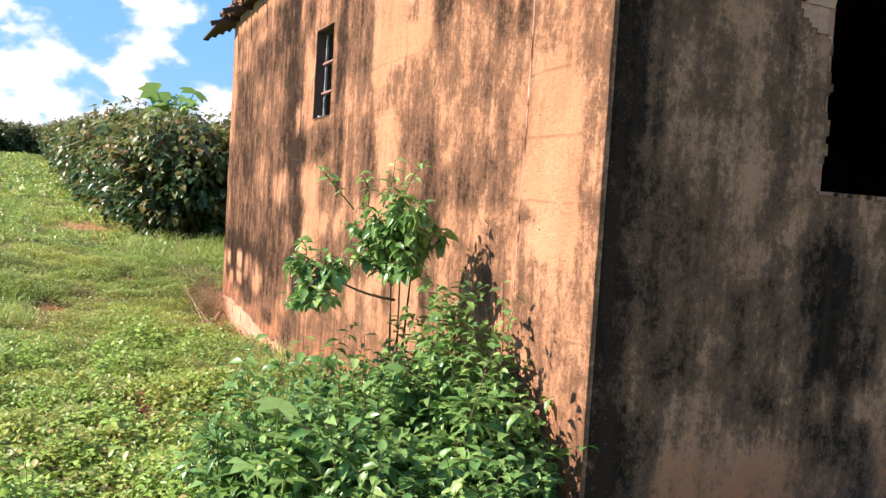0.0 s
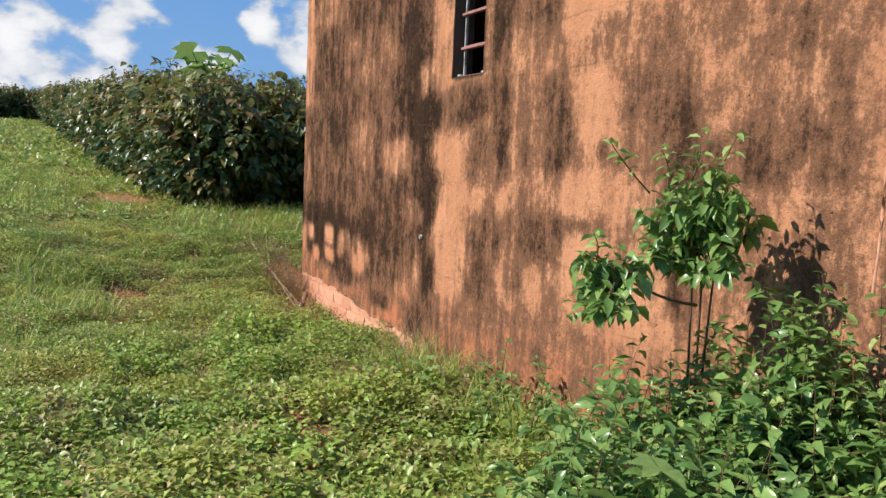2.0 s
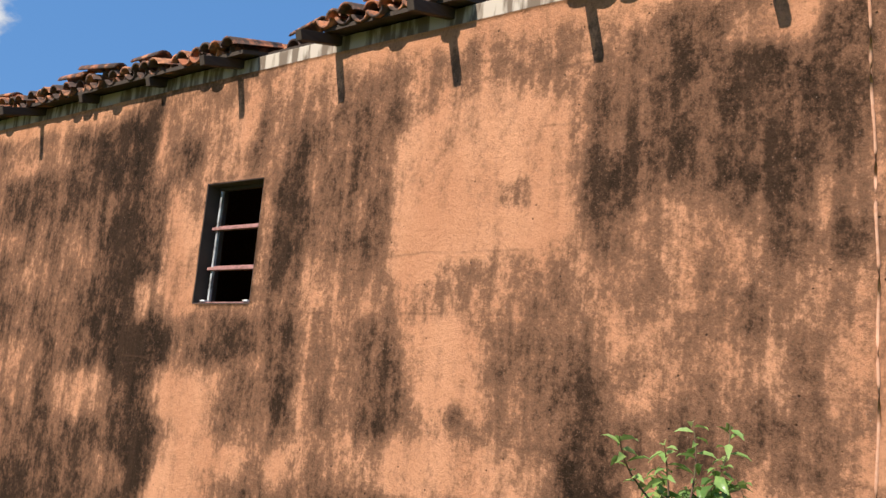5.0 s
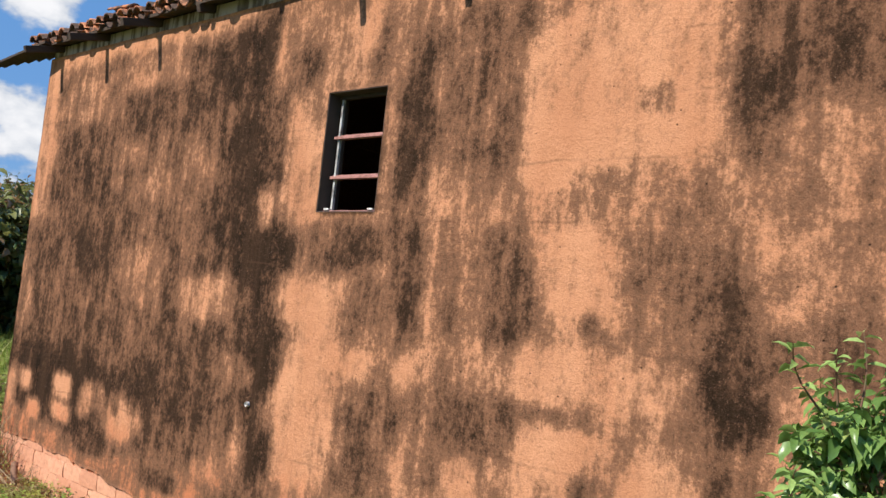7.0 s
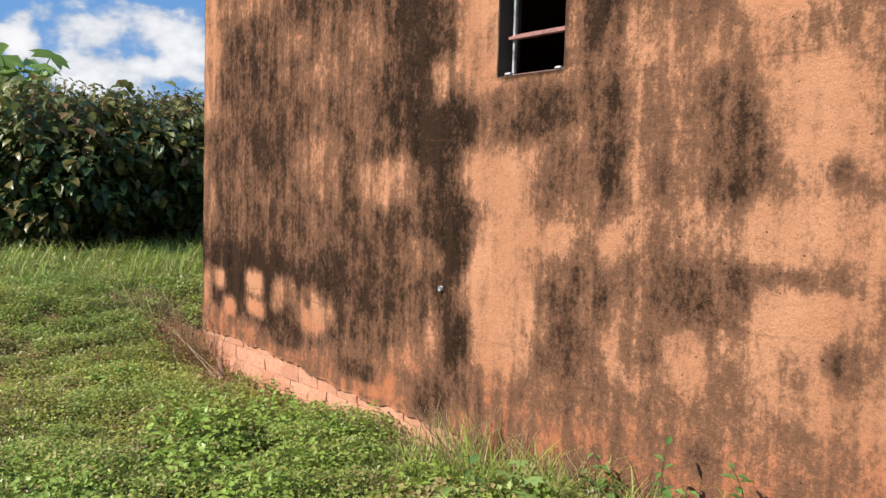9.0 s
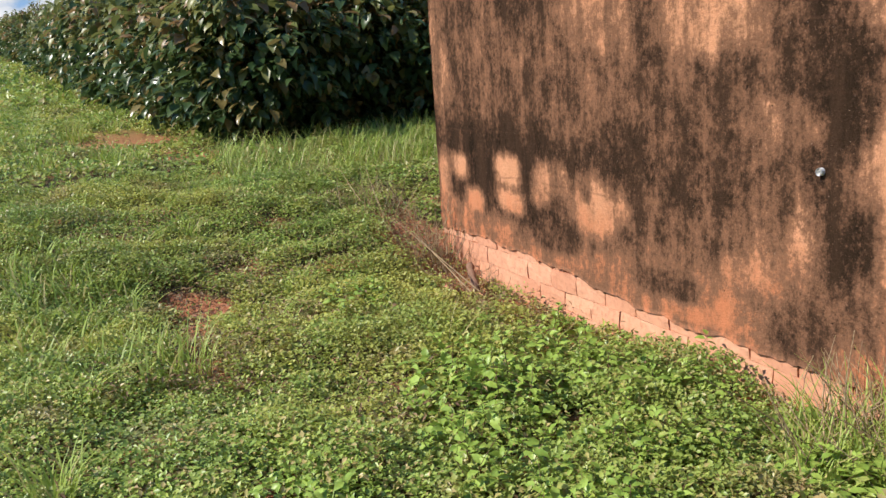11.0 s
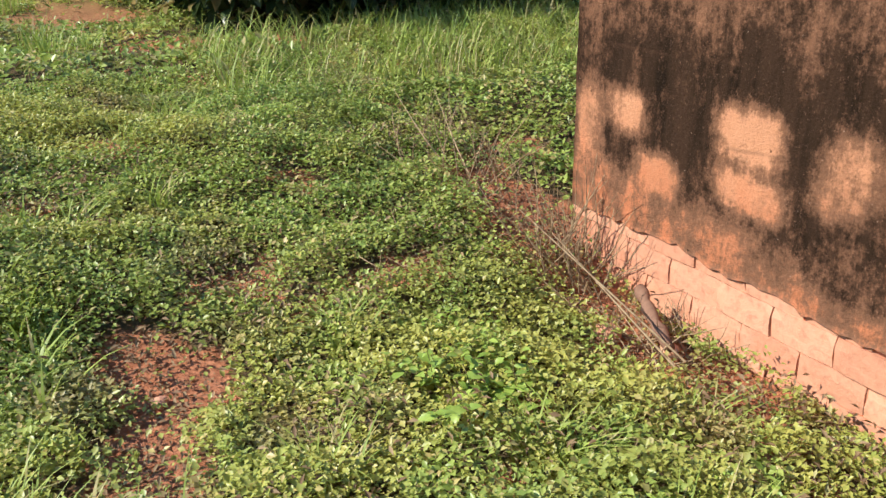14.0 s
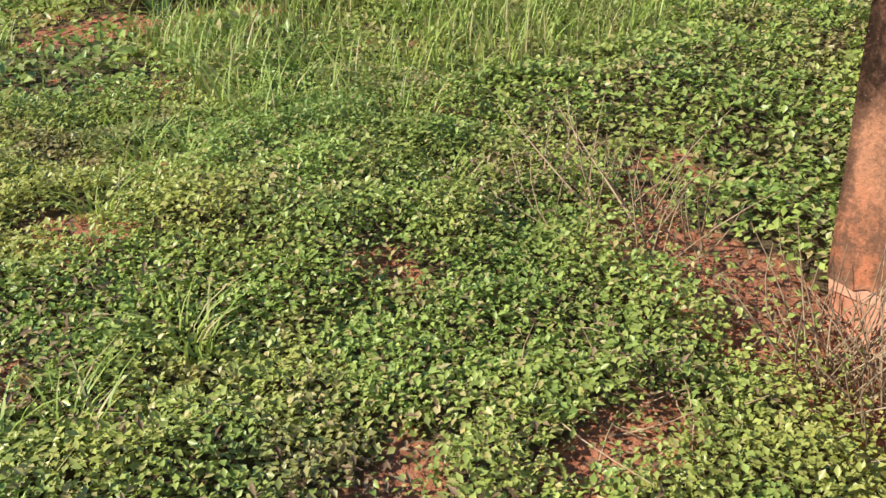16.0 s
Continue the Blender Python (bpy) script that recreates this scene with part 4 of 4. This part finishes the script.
def lobed_plant(name, label, spots, stalk_base, size, seed):
    rng = random.Random(seed)
    thing = tagged(new(name), label, "plant")
    wood = Pile()
    for p in spots:
        top = Vector(p)
        base = Vector(stalk_base)
        mid = base.lerp(top, 0.55) + Vector((0, 0, 0.08))
        wood.put(*tube([base, mid, top], [0.006 * size / 0.15, 0.005 * size / 0.15, 0.003 * size / 0.15], 5))
        v, f = lobed_leaf(size * rng.uniform(0.75, 1.1))
        ob = child("leaf", raw_mesh("leaf", v, f, PALE_LEAF), thing)
        ob.matrix_basis = pose(*top, rng.uniform(-35, 25), rng.uniform(-30, 30), rng.uniform(0, 360))
    child("stalk", wood.mesh("stalk", PALE_LEAF), thing)


lobed_plant("lobed_leaf_plant", "plant with broad pale green lobed leaves among weeds", [(0.80, 3.3, 0.70), (0.70, 3.36, 0.6), (0.84, 3.2, 0.6), (0.68, 3.2, 0.52), (0.78, 3.05, 0.5)], (0.8, 3.3, 0.0), 0.12, 5)
lobed_plant("lobed_leaf_plant", "small lobed-leaf seedling near the wall foot", [(1.45, 6.55, 0.22), (1.55, 6.6, 0.24), (1.5, 6.45, 0.2), (1.42, 6.42, 0.16)], (1.5, 6.52, -0.02), 0.09, 6)
lobed_plant("tall_lobed_tree", "tall pale green plant with big lobed leaves above the hedge", [(2.0 + 0.34 * math.cos(i * 2.4) * (0.4 + 0.06 * i), 18.2 + 0.34 * math.sin(i * 2.4), 2.85 + 0.05 * i) for i in range(14)], (2.0, 18.2, 2.5), 0.42, 7)


def hedge():
    kinds = []
    for k in range(3):
        rng = np.random.default_rng(200 + k)
        thing = tagged(new("hedge_bush"), "dark glossy-leaved crop bush with olive-brown young tips", "bush", "plantation row")
        wood = Pile()
        for i in range(7):
            a = i * 0.9 + k
            wood.put(*tube(stem_path(rng, (0.12 * math.cos(a), 0.12 * math.sin(a), -0.1), (0.6 * math.cos(a), 0.6 * math.sin(a), 1.7 + 0.2 * math.sin(i * 3)), 0.12), [0.03, 0.027, 0.023, 0.018, 0.012, 0.006], 6))
        tagged(child("limb", wood.mesh("limb", STEM), thing), kind="stuff")
        n = 5000
        u = rng.normal(0, 1, (n, 3))
        u /= np.linalg.norm(u, axis=1)[:, None]
        r = 1 - 0.5 * rng.uniform(0, 1, n) ** 1.6
        ang = np.arctan2(u[:, 1], u[:, 0])
        lump = 1 + 0.2 * np.sin(ang * 3 + k) * np.cos(u[:, 2] * 4 + k * 2) + 0.2 * np.sin(ang * 7 + u[:, 2] * 9) + 0.05 * np.sin(ang * 13 - u[:, 2] * 17)
        flat = np.sign(u) * np.abs(u) ** np.array((0.92, 0.92, 0.8))
        at = flat * (r * lump)[:, None] * (1.08, 1.08, 1.04) + (0, 0, 1.12)
        keep = at[:, 2] > 0.03
        at, u = at[keep], u[keep]
        yaw = np.arctan2(u[:, 1], u[:, 0]) - np.pi / 2 + rng.normal(0, 0.7, len(at))
        size = rng.uniform(0.11, 0.25, len(at))
        high = (at[:, 2] > 1.35 + rng.normal(0, 0.35, len(at)))
        for name, pick, mat in (("crown", ~high, HEDGE_LEAF), ("young_foliage", high, TIP_LEAF)):
            me = leaves(name, rng, at[pick], size[pick], mat, yaw[pick], rng.normal(-0.45, 0.5, pick.sum()), 0.58)
            tagged(child(name, me, thing), kind="stuff")
        # upright shoots along the top
        wood, at, yaw = Pile(), [], []
        for i in range(26):
            a, d = rng.uniform(0, 6.28), rng.uniform(0, 0.8)
            p = np.array((d * math.cos(a), d * math.sin(a), 1.75))
            q = p + (rng.normal(0, 0.1), rng.normal(0, 0.1), rng.uniform(0.25, 0.7))
            wood.put(*tube([p, (p + q) / 2, q], [0.008, 0.006, 0.003], 4))
            for j in range(12):
                at.append(p + (q - p) * (j + 1) / 12), yaw.append(j * 2.4)
        tagged(child("shoot", wood.mesh("shoot", STEM), thing), kind="stuff")
        tagged(child("shoot_foliage", leaves("shoot_foliage", rng, np.array(at), rng.uniform(0.07, 0.13, len(at)), TIP_LEAF, np.array(yaw), rng.normal(0.2, 0.4, len(at)), 0.5), thing), kind="stuff")
        kinds.append(thing)
    rng = random.Random(8)
    spots = [(2.0 + 1.25 * i, 16.35 + 0.1 * (i % 2)) for i in range(6)]
    spots += [(2.0 - 0.045 * (y - 16), y) for y in np.arange(18.0, 62, 1.75)]
    spots += [(3.6 - 0.04 * (y - 16), y) for y in np.arange(18.2, 34, 2.2)] + [(5.3, y) for y in np.arange(18.2, 28, 2.4)]
    spots += [(-1.2 - 1.9 * i, 63 + 0.5 * i) for i in range(9)]
    for i, (x, y) in enumerate(spots):
        s = rng.uniform(0.85, 1.15)
        m = pose(x + rng.uniform(-0.3, 0.3) * (i > 5), y + rng.uniform(-0.3, 0.3) * (i > 5), float(ground_z(x, y)), 0, 0, rng.uniform(0, 360))
        if i < 3:
            ob = kinds[i]
            ob.matrix_basis = m
        else:
            ob = copy_thing(kinds[i % 3], m)
            ob.matrix_basis = m @ Matrix.Diagonal((s, s, rng.uniform(0.76, 1.12), 1))


hedge()

def scatter(rng, n, x0, x1, y0, y1):
    x, y = rng.uniform(x0, x1, n), rng.uniform(y0, y1, n)
    keep = (rng.uniform(0, 1, n) > bareness(x, y)) & ~((x > WALL_X - 0.03) & (x < 8.65) & (y > NEAR_Y - 0.05) & (y < FAR_Y + 0.05))
    return x[keep], y[keep]


def ground_cover():
    rng = np.random.default_rng(31)
    for x0, x1, y0, y1, n, lo, hi, tall in ((-2.2, 1.95, 2.0, 7.0, 80000, 0.03, 0.06, 0.19), (-2.2, 1.95, 7.0, 14.2, 340000, 0.014, 0.034, 0.18), (1.95, 6, 11.0, 15.6, 50000, 0.03, 0.05, 0.16),
                                      (-8, -2.2, -1.0, 14.2, 60000, 0.05, 0.08, 0.14), (-2.2, 3.5, -2.5, 2.0, 22000, 0.05, 0.07, 0.12), (3.5, 9, -2.5, 2.8, 16000, 0.06, 0.09, 0.12), (1.95, 3.5, 2.0, 2.86, 1500, 0.05, 0.08, 0.12), (6, 12, 11.5, 15.6, 12000, 0.06, 0.09, 0.14), (8.7, 13, -2.5, 11.5, 22000, 0.07, 0.1, 0.13), (-9, 1.6, 14.2, 24, 80000, 0.04, 0.08, 0.15), (-14, 0.8, 24, 62, 60000, 0.10, 0.2, 0.18)):
        x, y = scatter(rng, n, x0, x1, y0, y1)
        lift = tall * (0.65 + 0.55 * wavy(x, y, 1.7, 2.0) + 0.3 * wavy(x, y, 6.0, 4.0)).clip(0.15, 1.6)
        z = ground_z(x, y) + lift * rng.uniform(0, 1, len(x)) ** 0.7 + 0.005
        me = leaves("ground_cover", rng, np.stack([x, y, z], 1), rng.uniform(lo, hi, len(x)), COVER_LEAF, None, rng.normal(0.15, 0.45, len(x)), 0.62, True)
        tagged(new("ground_cover", me), "low dense mat of small-leaved green weeds on red earth", "ground cover", kind="stuff")


ground_cover()


def blades(rng, n, spread, tall, lean, width=0.0042):
    verts, faces = [], []
    for _ in range(n):
        a, d = rng.uniform(0, 6.28), spread * rng.uniform(0, 1) ** 0.6
        x, y = d * math.cos(a), d * math.sin(a)
        yaw, h, b = a + rng.normal(0, 0.7), tall * rng.uniform(0.5, 1.15), lean * rng.uniform(0.4, 1.4)
        w = width * rng.uniform(0.7, 1.3)
        base = len(verts)
        for i in range(5):
            t = i / 4
            out = b * h * t * t
            up = h * (t - 0.28 * b * t * t * t)
            ww = w * (1 - t ** 1.6) + 0.0006
            cx, cy = x + out * math.cos(yaw), y + out * math.sin(yaw)
            verts += [(cx - ww * math.sin(yaw), cy + ww * math.cos(yaw), up), (cx + ww * math.sin(yaw), cy - ww * math.cos(yaw), up)]
        for i in range(4):
            k = base + 2 * i
            faces.append((k, k + 1, k + 3, k + 2))
    return verts, faces


def grass():
    rng = np.random.default_rng(51)
    tufts = []
    for k, (n, spread, tall, lean, label) in enumerate(((60, 0.12, 0.27, 0.7, "tuft of long green grass in the weeds"), (40, 0.09, 0.2, 0.9, "short tuft of yellow-green grass"), (80, 0.18, 0.36, 0.55, "tall tuft of seeding grass"))):
        me = raw_mesh("grass_tuft", *blades(rng, n, spread, tall, lean), GRASS)
        tufts.append(tagged(new("grass_tuft", me), label, "grass", "grass tufts"))
    spots = [(0, -0.62, 10.2), (2, -0.75, 10.7), (1, -0.35, 9.6), (0, -0.7, 11.4), (1, 0.15, 12.1), (0, -0.5, 9.9), (1, 0.25, 10.0), (0, 0.9, 9.2), (1, 1.25, 8.7), (0, 1.35, 7.2), (0, 1.65, 6.7), (1, 1.7, 7.0), (1, 1.45, 6.3),
             (0, 1.05, 4.9), (1, 1.2, 4.75), (1, -0.2, 7.8), (0, -1.0, 8.6), (0, -0.9, 12.6), (1, 0.6, 13.2), (1, 1.3, 12.4), (0, 1.5, 13.0)]
    r = random.Random(3)
    spots += [(1, r.uniform(-2.0, 1.4), r.uniform(6.0, 14.0)) for _ in range(16)]
    spots += [(r.choice((0, 2)), r.uniform(-4.0, 0.4), r.uniform(15, 26)) for _ in range(40)]
    for i, (k, x, y) in enumerate(spots):
        m = pose(x, y, float(ground_z(x, y)), 0, 0, r.uniform(0, 360))
        if i in (0, 1, 2):
            k = i
            tufts[k].matrix_basis = m
        else:
            copy_thing(tufts[k], m)


grass()


def tall_grass():
    """Long grass that grows in one stretch, each blade rooted by itself."""
    rng = np.random.default_rng(81)
    for label, x0, x1, y0, y1, n, tall in (("strip of long yellow-green grass before the hedge", 0.9, 5.5, 13.2, 15.7, 10000, 0.32), ("thin long grass along the foot of the wall", 1.45, 1.92, 4.5, 7.6, 2600, 0.34),
                                           ("long grass scattered over the slope", -3.0, 1.2, 13.5, 24.0, 4500, 0.16), ("long grass standing among low weeds", -1.15, -0.35, 9.4, 12.0, 2200, 0.25)):
        verts, faces = blades(rng, n, 0.0, tall, 0.7, 0.0075 if x1 < 0 else 0.0038)
        v = np.array(verts).reshape(n, 10, 3)
        x, y = rng.uniform(x0, x1, n), rng.uniform(y0, y1, n)
        keep = (wavy(x, y, 1.4, 6.0) + 0.5 * wavy(x, y, 4.0, 1.0) > rng.uniform(-1.2, 0.5, n)) & (bareness(x, y) < 0.25)
        v = v * rng.uniform(0.6, 1.2, (n, 1, 1)) + np.stack([x, y, ground_z(x, y)], 1)[:, None, :]
        v = v[keep]
        if x1 < WALL_X:
            v[:, :, 0] = np.minimum(v[:, :, 0], WALL_X - 0.01)
        f = np.array(faces).reshape(n, 4, 4)[:len(v)]
        tagged(new("tall_grass", raw_mesh("tall_grass", v.reshape(-1, 3), f.reshape(-1, 4), GRASS)), label, "grass", kind="stuff")


tall_grass()


def dry_stalks():
    rng = np.random.default_rng(61)
    for name, label, cx, cy, n, tall, spread in (("dry_stalks", "clump of dry brown stalks at the house corner", 1.76, 10.95, 90, 0.42, 0.2), ("dry_stalks", "pale straw leaning on the bared bricks", 1.72, 10.35, 70, 0.2, 0.22), ("dry_stalks", "dead tangled twigs on the bank behind the house", 1.75, 11.9, 50, 0.38, 0.35),
                                                ("dry_stalks", "dry brown weeds against the wall foot", 1.72, 7.2, 110, 0.4, 0.3), ("dry_stalks", "dry brown weeds against the wall foot", 1.75, 6.4, 60, 0.3, 0.25), ("dry_stalks", "withered brown runners on bare earth", 1.15, 11.2, 40, 0.14, 0.35)):
        pile = Pile()
        for _ in range(n):
            a, d = rng.uniform(0, 6.28), spread * rng.uniform(0, 1) ** 0.5
            x, y = min(cx + d * math.cos(a), 1.93), cy + d * math.sin(a)
            z = float(ground_z(x, y)) - 0.01
            h = tall * rng.uniform(0.4, 1.2)
            top = (min(x + rng.normal(-0.04, 0.16), 1.93) if y < FAR_Y else x + rng.normal(0, 0.16), y + rng.normal(0, 0.16), z + h)
            pile.put(*tube(stem_path(rng, (x, y, z), top, 0.05, 5), [0.0035, 0.003, 0.0026, 0.002, 0.0012], 4))
        tagged(new(name, pile.mesh(name, DRY)), label, "dry plants", kind="stuff")
    for base, top in (((1.62, 10.05, 0.0), (1.35, 10.75, 0.42)), ((1.55, 10.0, 0.0), (1.42, 10.62, 0.35)), ((1.66, 11.95, 0.25), (1.55, 12.4, 0.62)), ((1.7, 11.8, 0.25), (1.78, 12.35, 0.6))):
        pile = Pile()
        pile.put(*tube(stem_path(rng, base, top, 0.09, 7), [0.005, 0.0046, 0.0042, 0.0036, 0.003, 0.0024, 0.0015], 6))
        tagged(new("dead_twig", pile.mesh("dead_twig", DRY)), "long bare pale twig leaning over the weeds", "twig", "dead twigs")


dry_stalks()


def corner_litter():
    rng = np.random.default_rng(71)
    pts = [(1.82, 10.55, 0.05), (1.68, 10.2, -0.03)]
    pile = Pile()
    dense = stem_path(rng, pts[0], pts[-1], 0.05, 9)
    pile.put(*tube([dense[0] - (0, 0, 0.0), *dense, dense[-1]], [0.002, *[0.026 + 0.007 * math.sin(i * 2.3) for i in range(9)], 0.002], 9))
    tagged(new("log", pile.mesh("log", LOG)), "short weathered grey-brown log lying beside the bricks", "log")
    for k, (x, y, r) in enumerate(((1.62, 10.5, 0.06), (1.5, 10.15, 0.035), (1.78, 10.3, 0.04), (0.4, 9.4, 0.03), (-0.1, 10.7, 0.03), (1.72, 9.7, 0.03))):
        bm = bmesh.new()
        bmesh.ops.create_icosphere(bm, subdivisions=2, radius=r)
        for v in bm.verts:
            v.co *= 1 + 0.25 * noise.noise(v.co * (0.7 / r) + Vector((k * 3.1, 0, 0)))
            v.co.z *= 0.75
        ob = tagged(part("brick_lump", bm, BRICK), "rounded lump of broken orange brick on bare earth", "rubble", "rubble")
        ob.matrix_basis = pose(x, y, float(ground_z(x, y)) + r * 0.45, 0, 0, 50 * k)


corner_litter()


def leaf_litter():
    """Withered leaves and bits of stem on the bare earth."""
    rng = np.random.default_rng(91)
    x, y = rng.uniform(-1.2, 1.93, 60000), rng.uniform(5.5, 13.0, 60000)
    keep = rng.uniform(0, 1, len(x)) < 0.75 * np.clip(bareness(x, y) - 0.1, 0, 1)
    x, y = x[keep], y[keep]
    at = np.stack([x, y, ground_z(x, y) + rng.uniform(0.004, 0.03, len(x))], 1)
    me = leaves("leaf_litter", rng, at, rng.uniform(0.012, 0.04, len(x)), DEAD_LEAF, None, rng.normal(0, 0.3, len(x)), 0.4, True)
    tagged(new("leaf_litter", me), "withered brown leaves lying on bare red earth", "leaf litter", kind="stuff")
    x, y = rng.uniform(-1.0, 1.9, 16000), rng.uniform(8.2, 12.4, 16000)
    keep = rng.uniform(0, 1, len(x)) < soft(wavy(x, y, 1.9, 4.0) + 0.5 * wavy(x, y, 7.0, 2.0), -0.1, 0.8)
    x, y = x[keep], y[keep]
    at = np.stack([x, y, ground_z(x, y) + rng.uniform(0.05, 0.17, len(x))], 1)
    me = leaves("dry_leaves", rng, at, rng.uniform(0.02, 0.045, len(x)), DEAD_LEAF, None, rng.normal(0, 0.5, len(x)), 0.35, True)
    tagged(new("dry_leaves", me), "dry brown leaves and bits caught among the low weeds", "leaf litter", kind="stuff")


leaf_litter()


# ---- bricks bared at the foot of the long wall ----
def bricks():
    rng = random.Random(5)
    kinds = []
    for k in range(6):
        # a weathered face of 5 by 3 cells with a ragged outline, and plain sides behind it
        verts, faces = [], []
        for j in range(4):
            for i in range(6):
                v = Vector((0.0, -0.1345 + 0.0538 * i, -0.0592 + 0.03947 * j))
                rim = i in (0, 5) or j in (0, 3)
                corner = i in (0, 5) and j in (0, 3)
                d = noise.noise(v * 21 + Vector((k * 5.3, 0, 0)))
                v += Vector((0.004 + 0.005 * d + 0.001 * rim + 0.005 * corner, 0.006 * noise.noise(v * 31 + Vector((0, k * 3.1, 0))) if i in (0, 5) else 0, 0.004 * noise.noise(v * 27 + Vector((0, 0, k * 4.7)))))
                verts.append(v)
        for j in range(3):
            for i in range(5):
                q = j * 6 + i
                faces.append((q, q + 6, q + 7, q + 1))
        ring = [*range(6), 11, 17, 23, 22, 21, 20, 19, 18, 12, 6]
        for q in ring:
            verts.append(verts[q] + Vector((0.1 - verts[q].x, 0, 0)))
        for i in range(16):
            j = (i + 1) % 16
            faces.append((ring[i], ring[j], 24 + j, 24 + i))
        me = bpy.data.meshes.new("brick")
        me.from_pydata([tuple(v) for v in verts], [], faces)
        me.materials.append(BRICK)
        kinds.append(me)
    for row in range(5):
        z = 0.225 - 0.122 * row
        for i in range(15):
            y = 11.09 - 0.274 * i - (0.138 if row % 2 else 0)
            if y < 7.2 or z - 0.06 > float(foot_of_plaster(y)):
                continue
            ob = child("brick", rng.choice(kinds), wall_west)
            ob.matrix_basis = pose(WALL_X + 0.008 + rng.uniform(-0.003, 0.006), y, z, rng.uniform(-1.0, 1.0), rng.uniform(-2, 2), rng.uniform(-1.2, 1.2))
    for row in range(4):
        for i in range(1):
            ob = child("brick", rng.choice(kinds), wall_south)
            ob.matrix_basis = pose(3.025 - 0.03 * (row % 2), NEAR_Y + 0.012 + rng.uniform(0, 0.006), 2.34 + 0.122 * row, 0, 0, 90)


bricks()
